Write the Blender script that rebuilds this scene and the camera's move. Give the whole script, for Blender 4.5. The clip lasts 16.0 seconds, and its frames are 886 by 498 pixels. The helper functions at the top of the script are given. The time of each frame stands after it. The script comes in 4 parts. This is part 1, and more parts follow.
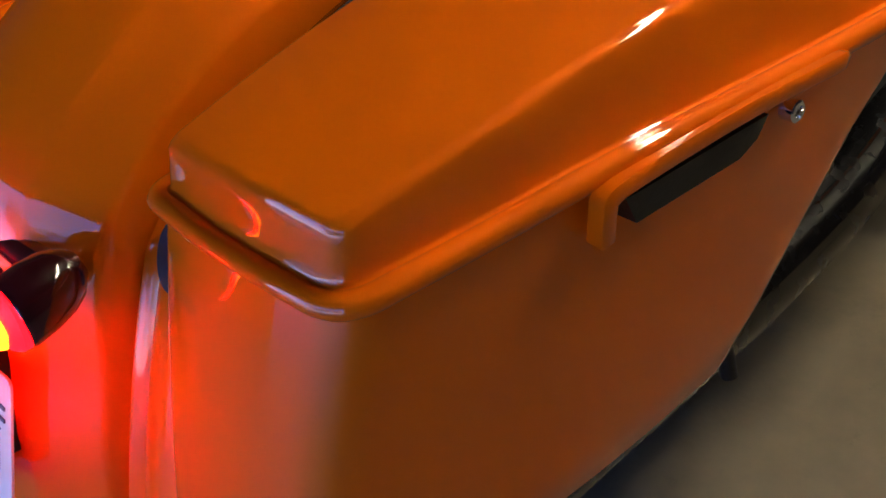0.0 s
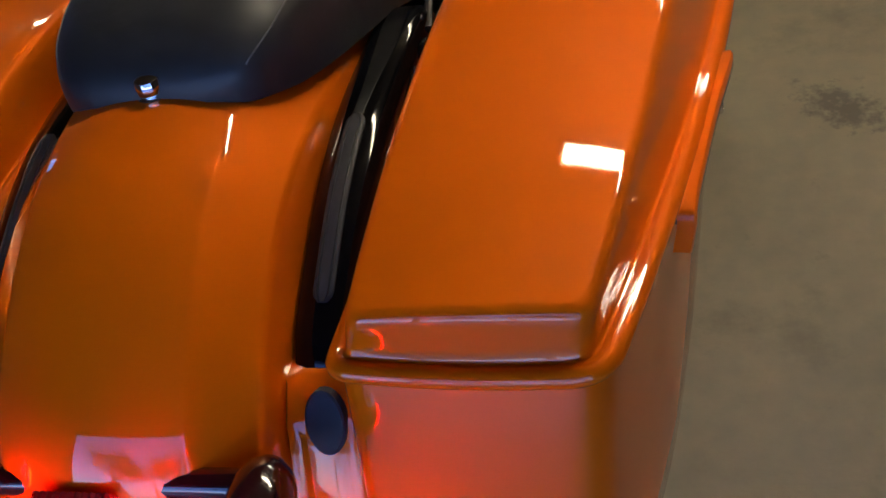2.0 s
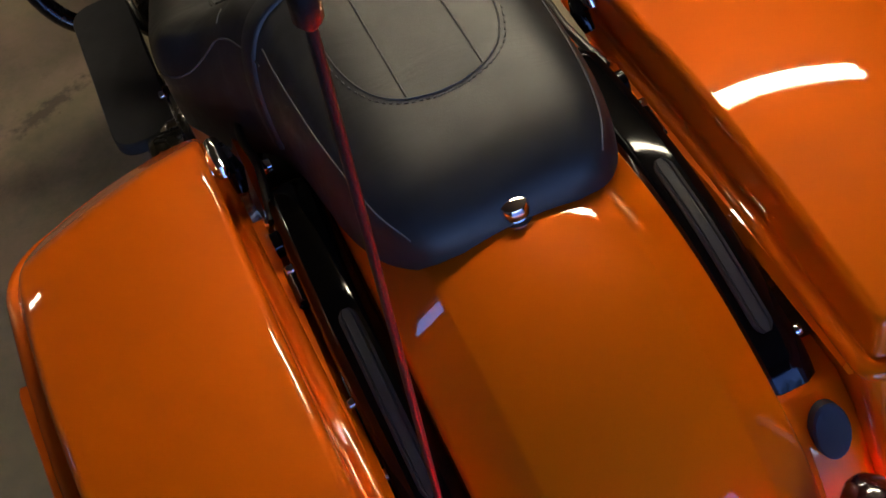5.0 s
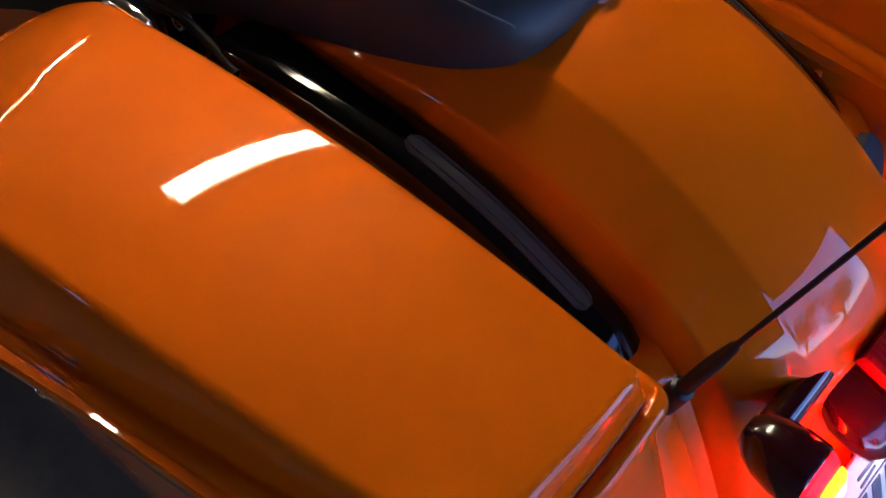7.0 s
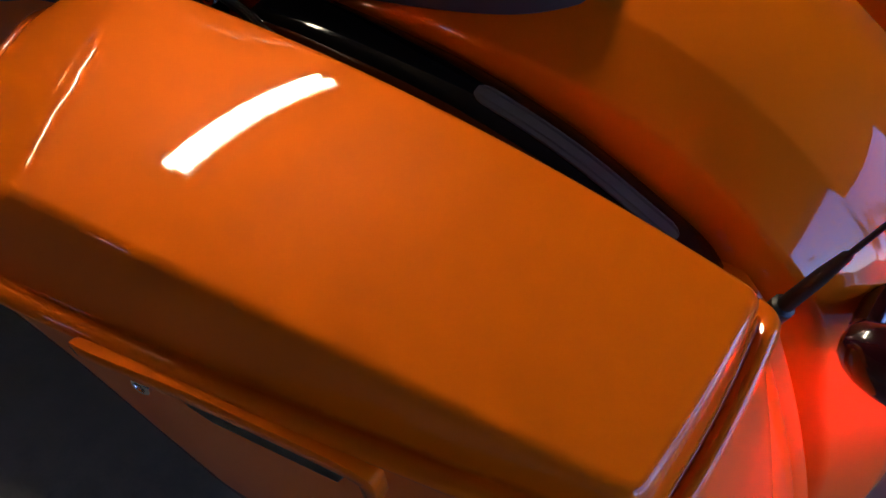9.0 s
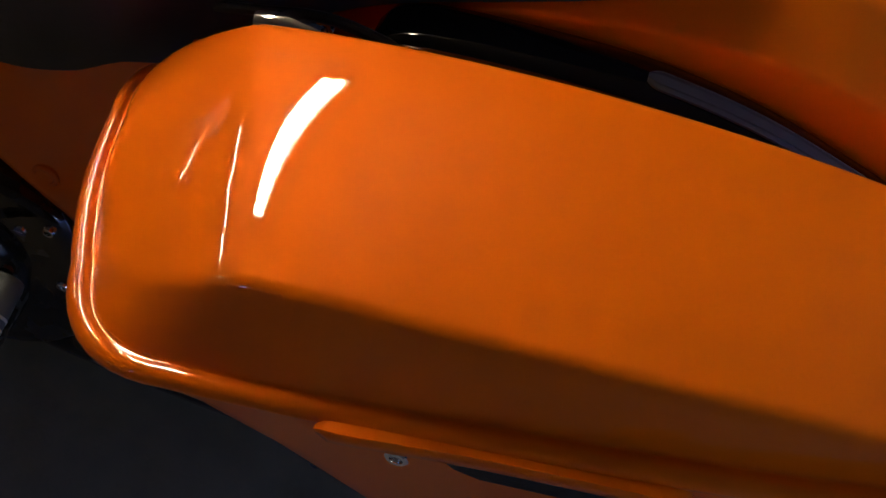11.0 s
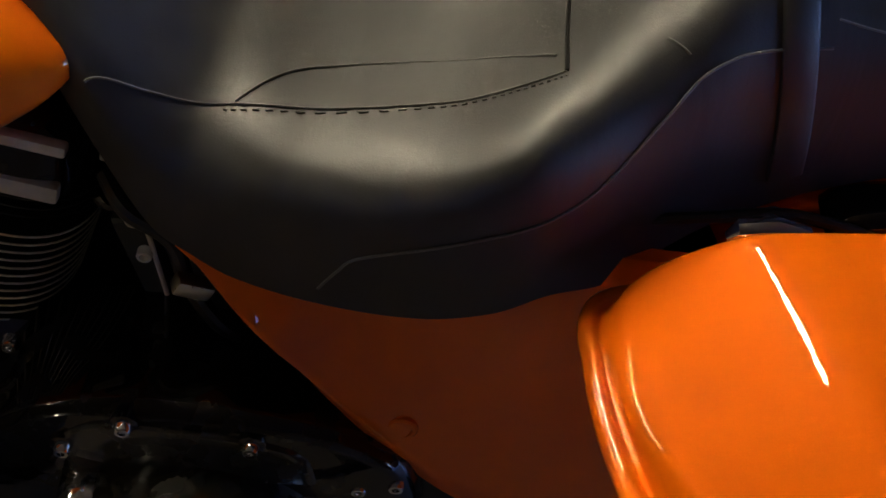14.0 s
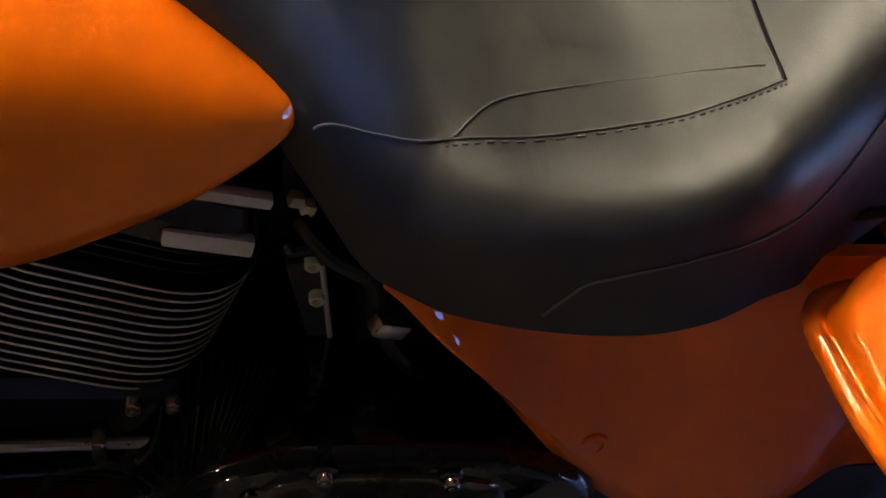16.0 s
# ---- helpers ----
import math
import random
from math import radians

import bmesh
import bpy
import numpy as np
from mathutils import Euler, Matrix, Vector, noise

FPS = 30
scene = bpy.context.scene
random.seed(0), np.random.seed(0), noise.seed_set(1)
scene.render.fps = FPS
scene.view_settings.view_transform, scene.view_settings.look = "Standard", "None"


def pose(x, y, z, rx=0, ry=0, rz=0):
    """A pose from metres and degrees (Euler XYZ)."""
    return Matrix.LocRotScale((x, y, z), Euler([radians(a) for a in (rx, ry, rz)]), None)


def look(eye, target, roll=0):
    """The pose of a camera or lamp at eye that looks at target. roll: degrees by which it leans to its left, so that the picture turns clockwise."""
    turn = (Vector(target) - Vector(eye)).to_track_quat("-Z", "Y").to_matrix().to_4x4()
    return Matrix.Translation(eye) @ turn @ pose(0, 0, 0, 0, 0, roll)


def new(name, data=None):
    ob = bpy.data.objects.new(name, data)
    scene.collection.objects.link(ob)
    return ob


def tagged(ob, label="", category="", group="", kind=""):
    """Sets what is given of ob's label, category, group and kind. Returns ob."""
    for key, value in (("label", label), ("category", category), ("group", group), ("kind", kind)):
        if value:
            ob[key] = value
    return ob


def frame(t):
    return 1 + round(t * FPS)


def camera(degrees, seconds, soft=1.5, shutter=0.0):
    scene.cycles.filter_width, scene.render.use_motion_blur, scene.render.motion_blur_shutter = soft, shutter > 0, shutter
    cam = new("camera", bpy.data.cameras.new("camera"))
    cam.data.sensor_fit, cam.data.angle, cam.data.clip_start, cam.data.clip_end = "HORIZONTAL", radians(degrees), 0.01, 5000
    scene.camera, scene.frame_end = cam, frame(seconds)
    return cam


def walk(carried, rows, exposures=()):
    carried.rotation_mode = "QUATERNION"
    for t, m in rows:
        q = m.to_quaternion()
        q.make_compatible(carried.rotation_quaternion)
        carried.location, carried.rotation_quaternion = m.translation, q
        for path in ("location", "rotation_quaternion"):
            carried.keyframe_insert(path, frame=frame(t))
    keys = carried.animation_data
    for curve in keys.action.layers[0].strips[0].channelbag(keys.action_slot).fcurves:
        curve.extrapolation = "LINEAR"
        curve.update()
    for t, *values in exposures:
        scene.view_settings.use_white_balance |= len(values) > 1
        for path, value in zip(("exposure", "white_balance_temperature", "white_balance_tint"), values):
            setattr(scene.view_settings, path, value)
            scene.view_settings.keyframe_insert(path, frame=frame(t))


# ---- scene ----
# path-begin
PATH = [
    (0.0, pose(0.8754, -0.5477, 1.0801, 52.563, 11.364, 47.109)),
    (0.5, pose(0.7344, -0.6639, 1.1223, 49.554, 10.824, 39.433)),
    (1.0, pose(0.6410, -0.6977, 1.1627, 46.017, 12.847, 31.796)),
    (1.5, pose(0.5758, -0.7954, 1.2080, 46.383, 11.475, 20.448)),
    (2.0, pose(0.5397, -0.8407, 1.2979, 47.166, 13.343, 11.379)),
    (2.5, pose(0.4691, -0.8228, 1.3861, 46.707, 15.588, 4.920)),
    (3.0, pose(0.3669, -0.7669, 1.4131, 45.882, 18.285, -0.596)),
    (3.5, pose(0.2620, -0.6958, 1.4271, 43.925, 16.622, -8.217)),
    (4.0, pose(0.1829, -0.6810, 1.4382, 42.386, 15.293, -13.811)),
    (4.5, pose(0.0080, -0.7225, 1.4882, 41.288, 14.054, -17.927)),
    (4.7, pose(-0.0581, -0.7420, 1.5218, 40.389, 13.860, -19.699)),
    (6.8, pose(-0.5892, -0.3740, 1.4217, 33.117, -4.432, -47.644)),
    (7.0, pose(-0.6260, -0.4131, 1.3872, 35.807, -3.065, -50.132)),
    (7.5, pose(-0.7317, -0.3457, 1.3572, 38.289, -6.620, -55.978)),
    (8.0, pose(-0.7082, -0.3463, 1.3594, 36.100, -5.679, -57.571)),
    (8.5, pose(-0.7306, -0.3206, 1.3589, 36.386, -5.400, -58.013)),
    (9.0, pose(-0.7280, -0.2839, 1.3571, 35.383, -4.694, -59.155)),
    (9.2, pose(-0.7410, -0.2785, 1.3830, 34.815, -4.342, -59.117)),
    (11.3, pose(-0.7971, 0.0390, 1.3084, 35.727, -4.887, -74.765)),
    (11.5, pose(-0.8343, 0.0803, 1.3158, 36.234, -5.113, -75.859)),
    (12.0, pose(-0.9046, 0.1244, 1.3226, 38.227, -5.224, -77.148)),
    (12.5, pose(-0.9088, 0.1749, 1.3312, 39.071, -4.835, -77.880)),
    (13.0, pose(-0.8825, 0.2623, 1.2993, 40.186, -4.945, -79.163)),
    (13.5, pose(-0.8149, 0.3965, 1.2628, 41.624, -5.826, -82.368)),
    (14.0, pose(-0.7565, 0.4598, 1.2560, 41.299, -6.428, -86.808)),
    (14.5, pose(-0.7413, 0.5793, 1.2470, 41.042, -7.878, -93.302)),
    (15.0, pose(-0.7395, 0.6654, 1.2436, 41.961, -8.533, -97.470)),
    (15.5, pose(-0.7365, 0.7014, 1.2385, 42.576, -8.646, -98.004)),
    (16.0, pose(-0.7310, 0.7252, 1.2331, 42.281, -8.736, -96.396)),
]
LENS = 38.70
# path-end

EXPOSURES = [(0.0, 2.55), (1.5, 2.52), (2.5, 2.25), (4.7, 2.32), (6.8, 2.66), (9.2, 2.76), (11.3, 2.8), (13.5, 2.92), (14.5, 3.15), (16.0, 3.48)]
SKY = 0.135
TUBE_POWER = 14.0
# The third, short batten is an added fill light for the left side.
LAMPS = [((0.23, 1.36, 2.50), 1.58, 2), ((0.00, 3.8, 2.50), 1.6, 1), ((-2.55, 3.8, 2.50), 0.32, 1)]

cam = camera(LENS, 16.0, soft=1.6)
walk(cam, PATH, EXPOSURES)

# ---- world and light ----
world = bpy.data.worlds.new("sky")
scene.world = world
world.use_nodes = True
wn = world.node_tree.nodes
sky = wn.new("ShaderNodeTexSky")
sky.sky_type = "NISHITA"
sky.sun_disc = False
sky.ozone_density, sky.dust_density = 4.0, 0.3
sky.sun_elevation, sky.sun_rotation = radians(53), radians(27)
tint = wn.new("ShaderNodeVectorMath")
tint.operation = "MULTIPLY"
tint.inputs[1].default_value = (0.64, 0.74, 1.24)
world.node_tree.links.new(sky.outputs[0], tint.inputs[0])
world.node_tree.links.new(tint.outputs[0], wn["Background"].inputs[0])
wn["Background"].inputs[1].default_value = SKY

sun = new("sun", bpy.data.lights.new("sun", "SUN"))
sun.data.energy, sun.data.angle, sun.data.color = 0.5, radians(12), (1.0, 0.94, 0.86)
sun.matrix_world = look((2.0, 4.0, 6.0), (0, 0, 0))


# ---- materials ----
def material(name, colour, rough=0.5, metal=0.0, coat=0.0, coat_rough=0.03, noise_scale=40.0, var=0.15,
             bump=0.0, bump_scale=200.0, big_scale=3.0, spec=0.5, rough_var=0.08, coat_ior=1.5):
    m = bpy.data.materials.new(name)
    m.use_nodes = True
    nt = m.node_tree
    b = nt.nodes["Principled BSDF"]
    link = nt.links.new
    co = nt.nodes.new("ShaderNodeTexCoord")
    fine, big = nt.nodes.new("ShaderNodeTexNoise"), nt.nodes.new("ShaderNodeTexNoise")
    for n, s in ((fine, noise_scale), (big, big_scale)):
        n.inputs["Scale"].default_value = s
        n.inputs["Detail"].default_value = 5
        link(co.outputs["Object"], n.inputs["Vector"])
    add = nt.nodes.new("ShaderNodeMath")
    add.operation = "ADD"
    link(fine.outputs["Fac"], add.inputs[0])
    link(big.outputs["Fac"], add.inputs[1])
    ramp = nt.nodes.new("ShaderNodeMapRange")
    ramp.inputs["From Min"].default_value, ramp.inputs["From Max"].default_value = 0.6, 1.4
    ramp.inputs["To Min"].default_value, ramp.inputs["To Max"].default_value = 1 - var, 1 + var
    link(add.outputs[0], ramp.inputs["Value"])
    mix = nt.nodes.new("ShaderNodeVectorMath")
    mix.operation = "SCALE"
    mix.inputs[0].default_value = colour
    link(ramp.outputs[0], mix.inputs["Scale"])
    link(mix.outputs[0], b.inputs["Base Color"])
    rr = nt.nodes.new("ShaderNodeMapRange")
    rr.inputs["From Min"].default_value, rr.inputs["From Max"].default_value = 0.3, 0.7
    rr.inputs["To Min"].default_value, rr.inputs["To Max"].default_value = max(0.0, rough - rough_var), min(1.0, rough + rough_var)
    link(fine.outputs["Fac"], rr.inputs["Value"])
    link(rr.outputs[0], b.inputs["Roughness"])
    b.inputs["Metallic"].default_value = metal
    b.inputs["Specular IOR Level"].default_value = spec
    b.inputs["Coat Weight"].default_value = coat
    b.inputs["Coat Roughness"].default_value = coat_rough
    b.inputs["Coat IOR"].default_value = coat_ior
    if bump:
        bn = nt.nodes.new("ShaderNodeTexNoise")
        bn.inputs["Scale"].default_value = bump_scale
        bn.inputs["Detail"].default_value = 6
        link(co.outputs["Object"], bn.inputs["Vector"])
        bp = nt.nodes.new("ShaderNodeBump")
        bp.inputs["Strength"].default_value = bump
        bp.inputs["Distance"].default_value = 0.002
        link(bn.outputs["Fac"], bp.inputs["Height"])
        link(bp.outputs[0], b.inputs["Normal"])
    return m


def glowing(name, colour, strength):
    m = bpy.data.materials.new(name)
    m.use_nodes = True
    b = m.node_tree.nodes["Principled BSDF"]
    b.inputs["Base Color"].default_value = (*colour, 1)
    b.inputs["Emission Color"].default_value = (*colour, 1)
    b.inputs["Emission Strength"].default_value = strength
    return m


PAINT = material("orange_paint", (0.92, 0.155, 0.0002), rough=0.55, metal=0.14, spec=0.05, coat=1.0, coat_rough=0.03, noise_scale=900, var=0.04, big_scale=2, rough_var=0.03, coat_ior=1.56)
LEATHER = material("black_leather", (0.0225, 0.0228, 0.0230), rough=0.48, spec=0.62, noise_scale=60, var=0.3, bump=0.09, bump_scale=700, big_scale=9, rough_var=0.05)
STRUT_BLACK = material("strut_black", (0.003, 0.003, 0.004), rough=0.07, spec=0.38, var=0.2, rough_var=0.02)
GLOSS_BLACK = material("gloss_black", (0.004, 0.004, 0.005), rough=0.25, spec=0.15, coat=1.0, coat_rough=0.02, var=0.2)
SATIN_BLACK = material("satin_black", (0.006, 0.006, 0.0065), rough=0.40, var=0.25, bump=0.1, bump_scale=300)
RUBBER = material("rubber", (0.030, 0.030, 0.033), rough=0.62, var=0.2, bump=0.2, bump_scale=500)
TYRE = material("tyre_rubber", (0.014, 0.014, 0.014), rough=0.8, var=0.3, bump=0.3)
CHROME = material("chrome", (0.82, 0.82, 0.84), rough=0.09, metal=1.0, var=0.05, rough_var=0.03)
ALU = material("machined_aluminium", (0.62, 0.60, 0.55), rough=0.34, metal=1.0, var=0.12, noise_scale=150)
CLAMP = material("zinc_plate", (0.80, 0.76, 0.66), rough=0.42, metal=0.1, var=0.12, noise_scale=150)
THREAD = material("grey_thread", (0.13, 0.13, 0.125), rough=0.8, var=0.3, noise_scale=600)
STRIPE = material("grey_stripe", (0.22, 0.22, 0.22), rough=0.6, var=0.2)
PAD = material("satin_grey_metal", (0.10, 0.10, 0.092), rough=0.45, metal=0.2, var=0.12)
GREY_PLASTIC = material("grey_plastic", (0.045, 0.047, 0.042), rough=0.5, var=0.15, bump=0.1)
PLUG = material("blue_grey_rubber", (0.030, 0.032, 0.048), rough=0.6, var=0.15, bump=0.1)
# Smoked plastic with the lamps' red glare painted into its base colour.
SMOKE_GLARE = material("smoked_plastic_red_glare", (0.034, 0.003, 0.006), rough=0.18, coat=1.0, coat_rough=0.02, var=0.1)
RED_LENS = material("red_lens", (0.22, 0.002, 0.006), rough=0.35, coat=0.3, coat_rough=0.03, var=0.08)
PLATE = material("plate_white", (0.72, 0.74, 0.78), rough=0.4, var=0.06, noise_scale=80)
INK = material("plate_ink", (0.06, 0.07, 0.13), rough=0.5, var=0.1)
CONCRETE = material("concrete", (0.20, 0.162, 0.098), rough=0.62, noise_scale=26, var=0.22, bump=0.25, bump_scale=120, big_scale=1.3)


def stained(m, scale, lo, hi, depth):
    """Adds soft dark blotches to a material's colour."""
    nt = m.node_tree
    b = nt.nodes["Principled BSDF"]
    src = b.inputs["Base Color"].links[0].from_socket
    co = nt.nodes.new("ShaderNodeTexCoord")
    n1 = nt.nodes.new("ShaderNodeTexNoise")
    n1.inputs["Scale"].default_value, n1.inputs["Detail"].default_value, n1.inputs["Roughness"].default_value = scale, 9, 0.68
    nt.links.new(co.outputs["Object"], n1.inputs["Vector"])
    mr = nt.nodes.new("ShaderNodeMapRange")
    mr.inputs["From Min"].default_value, mr.inputs["From Max"].default_value = lo, hi
    mr.inputs["To Min"].default_value, mr.inputs["To Max"].default_value = 1.0, depth
    nt.links.new(n1.outputs["Fac"], mr.inputs["Value"])
    sc = nt.nodes.new("ShaderNodeVectorMath")
    sc.operation = "SCALE"
    nt.links.new(src, sc.inputs[0])
    nt.links.new(mr.outputs[0], sc.inputs["Scale"])
    nt.links.new(sc.outputs[0], b.inputs["Base Color"])


def wrinkled(m, scale, stretch, strength):
    """Adds soft creases on top of a material's fine grain."""
    nt = m.node_tree
    b = nt.nodes["Principled BSDF"]
    co, mp = nt.nodes.new("ShaderNodeTexCoord"), nt.nodes.new("ShaderNodeMapping")
    mp.inputs["Scale"].default_value = stretch
    n = nt.nodes.new("ShaderNodeTexNoise")
    n.inputs["Scale"].default_value, n.inputs["Detail"].default_value, n.inputs["Distortion"].default_value = scale, 3, 0.8
    bp = nt.nodes.new("ShaderNodeBump")
    bp.inputs["Strength"].default_value, bp.inputs["Distance"].default_value = strength, 0.006
    nt.links.new(co.outputs["Object"], mp.inputs["Vector"])
    nt.links.new(mp.outputs[0], n.inputs["Vector"])
    nt.links.new(n.outputs["Fac"], bp.inputs["Height"])
    if b.inputs["Normal"].links:
        nt.links.new(b.inputs["Normal"].links[0].from_socket, bp.inputs["Normal"])
    nt.links.new(bp.outputs[0], b.inputs["Normal"])


wrinkled(LEATHER, 9.0, (1.0, 2.2, 0.6), 0.22)
def spot(m, at, size, edge, colour, amount):
    """Adds one ragged stain or painted light patch of its own shape at a place on a surface."""
    nt = m.node_tree
    b = nt.nodes["Principled BSDF"]
    src = b.inputs["Base Color"].links[0].from_socket
    co, mp = nt.nodes.new("ShaderNodeTexCoord"), nt.nodes.new("ShaderNodeMapping")
    mp.vector_type = "TEXTURE"
    mp.inputs["Location"].default_value = (at[0], at[1], 0)
    mp.inputs["Rotation"].default_value = (0, 0, at[2])
    mp.inputs["Scale"].default_value = (size[0], size[1], 1)
    n, ln = nt.nodes.new("ShaderNodeTexNoise"), nt.nodes.new("ShaderNodeVectorMath")
    n.inputs["Scale"].default_value, n.inputs["Detail"].default_value, n.inputs["Roughness"].default_value = edge, 8, 0.7
    ln.operation = "LENGTH"
    nt.links.new(co.outputs["Object"], mp.inputs["Vector"])
    nt.links.new(mp.outputs[0], ln.inputs[0])
    nt.links.new(co.outputs["Object"], n.inputs["Vector"])
    add = nt.nodes.new("ShaderNodeMath")
    add.operation, add.inputs[1].default_value = "MULTIPLY_ADD", 3.2
    nt.links.new(n.outputs["Fac"], add.inputs[0])
    nt.links.new(ln.outputs["Value"], add.inputs[2])
    mr = nt.nodes.new("ShaderNodeMapRange")
    mr.inputs["From Min"].default_value, mr.inputs["From Max"].default_value = 1.9, 2.5
    mr.inputs["To Min"].default_value, mr.inputs["To Max"].default_value = amount, 0.0
    nt.links.new(add.outputs[0], mr.inputs["Value"])
    mx = nt.nodes.new("ShaderNodeMixRGB")
    nt.links.new(mr.outputs[0], mx.inputs["Fac"])
    nt.links.new(src, mx.inputs["Color1"])
    mx.inputs["Color2"].default_value = (*colour, 1)
    nt.links.new(mx.outputs[0], b.inputs["Base Color"])


# Brown floor stain, its colour lightened to paint in lamp light at far left.
spot(CONCRETE, (-0.95, 1.25, 0.3), (0.75, 0.70), 3.0, (0.300, 0.205, 0.150), 0.85)
spot(CONCRETE, (0.555, 0.80, -0.7), (0.10, 0.055), 45.0, (0.030, 0.024, 0.018), 0.75)
spot(CONCRETE, (0.70, 0.62, 0.2), (0.09, 0.06), 60.0, (0.045, 0.035, 0.026), 0.5)
spot(CONCRETE, (-0.50, 1.30, 0.4), (0.13, 0.03), 40.0, (0.040, 0.028, 0.020), 0.7)
spot(CONCRETE, (-0.70, 1.385, 0.3), (0.11, 0.022), 40.0, (0.040, 0.028, 0.020), 0.7)
stained(CONCRETE, 2.3, 0.54, 0.70, 0.5)
stained(CONCRETE, 11.0, 0.62, 0.72, 0.7)
WALL = material("painted_wall", (0.055, 0.042, 0.030), rough=0.75, noise_scale=20, var=0.12, bump=0.15, bump_scale=90, big_scale=0.9)
# Unseen west wall, made paler than the others to bounce light onto the bike.
WALL_BOUNCE = material("tan_bounce_wall", (0.12, 0.092, 0.057), rough=0.75, noise_scale=20, var=0.12, bump=0.15, bump_scale=90, big_scale=0.9)
CEIL = material("ceiling_board", (0.12, 0.098, 0.066), rough=0.8, noise_scale=30, var=0.1, big_scale=1)
WHITE_METAL = material("white_enamel", (0.75, 0.74, 0.70), rough=0.4, var=0.05)
DRIVE = material("driveway", (0.17, 0.18, 0.23), rough=0.8, noise_scale=9, var=0.2, big_scale=0.4, bump=0.2)
BARK = material("bark", (0.10, 0.07, 0.05), rough=0.9, var=0.3)
LEAF = material("foliage", (0.06, 0.09, 0.03), rough=0.7, var=0.4, big_scale=2)
FIN = material("bare_fin_metal", (0.72, 0.67, 0.56), rough=0.42, metal=0.25, var=0.2, noise_scale=90)
# Black covers; the olive tint paints in a reflection of the tan wall.
OLIVE_REFLECTION = material("cover_black_wall_reflection", (0.018, 0.0165, 0.011), rough=0.25, coat=0.6, coat_rough=0.08, var=0.2)
TUBE = glowing("tube_glow", (1.0, 0.87, 0.64), TUBE_POWER)
BULB = glowing("bulb_glow", (1.0, 0.62, 0.14), 9.0)
LENS_GLOW = glowing("red_lens_glow", (1.0, 0.0001, 0.00025), 38.0)
REFLECTOR = glowing("signal_reflector", (1.0, 0.13, 0.004), 2.4)
PLATE_LAMP = glowing("plate_lamp_glow", (0.88, 0.93, 1.0), 60.0)


# ---- mesh helpers ----
def obj(name, verts, faces, mat, parent=None, smooth=True, angle=35, label=""):
    me = bpy.data.meshes.new(name)
    me.from_pydata([tuple(v) for v in verts], [], faces)
    bm = bmesh.new()
    bm.from_mesh(me)
    bmesh.ops.remove_doubles(bm, verts=bm.verts, dist=1e-5)
    bmesh.ops.recalc_face_normals(bm, faces=bm.faces)
    bm.to_mesh(me)
    bm.free()
    me.materials.append(mat)
    if smooth:
        me.shade_smooth()
        me.set_sharp_from_angle(angle=radians(angle))
    ob = new(name, me)
    ob.parent = parent
    if label:
        ob["label"] = label
    return ob


def from_bm(name, bm, mat, parent=None, smooth=True, angle=35, label=""):
    me = bpy.data.meshes.new(name)
    bmesh.ops.recalc_face_normals(bm, faces=bm.faces)
    bm.to_mesh(me)
    bm.free()
    me.materials.append(mat)
    if smooth:
        me.shade_smooth()
        me.set_sharp_from_angle(angle=radians(angle))
    ob = new(name, me)
    ob.parent = parent
    if label:
        ob["label"] = label
    return ob


def thing(name, label, category, group="", kind="", at=(0, 0, 0)):
    ob = new(name)
    ob.empty_display_size = 0.05
    ob.location = at
    return tagged(ob, label, category, group, kind)


def loft(rings, caps=(True, True), closed=True):
    """Verts and faces through rings of equal length."""
    n = len(rings[0])
    verts = [p for r in rings for p in r]
    faces = []
    for i in range(len(rings) - 1):
        for j in range(n if closed else n - 1):
            k = (j + 1) % n
            faces.append((i * n + j, i * n + k, (i + 1) * n + k, (i + 1) * n + j))
    if caps[0]:
        faces.append(tuple(range(n)))
    if caps[1]:
        faces.append(tuple((len(rings) - 1) * n + j for j in range(n))[::-1])
    return verts, faces


def mirror(verts, side):
    return [(v[0] * side, v[1], v[2]) for v in verts]


def lerp(a, b, t):
    return a + (b - a) * t


def smooth01(t):
    t = min(1.0, max(0.0, t))
    return t * t * (3 - 2 * t)


def curve_table(rows, x):
    """Catmull-Rom reading of a table."""
    n = len(rows)
    if x <= rows[0][0]:
        return rows[0][1:]
    if x >= rows[-1][0]:
        return rows[-1][1:]
    for i in range(n - 1):
        if x <= rows[i + 1][0]:
            break
    a, b = rows[i], rows[i + 1]
    h = b[0] - a[0]
    t = (x - a[0]) / h
    out = []
    for k in range(1, len(a)):
        ma = (b[k] - rows[i - 1][k]) / (b[0] - rows[i - 1][0]) if i > 0 else (b[k] - a[k]) / h
        mb = (rows[i + 2][k] - a[k]) / (rows[i + 2][0] - a[0]) if i + 2 < n else (b[k] - a[k]) / h
        t2, t3 = t * t, t * t * t
        out.append((2 * t3 - 3 * t2 + 1) * a[k] + (t3 - 2 * t2 + t) * h * ma + (-2 * t3 + 3 * t2) * b[k] + (t3 - t2) * h * mb)
    return tuple(out)


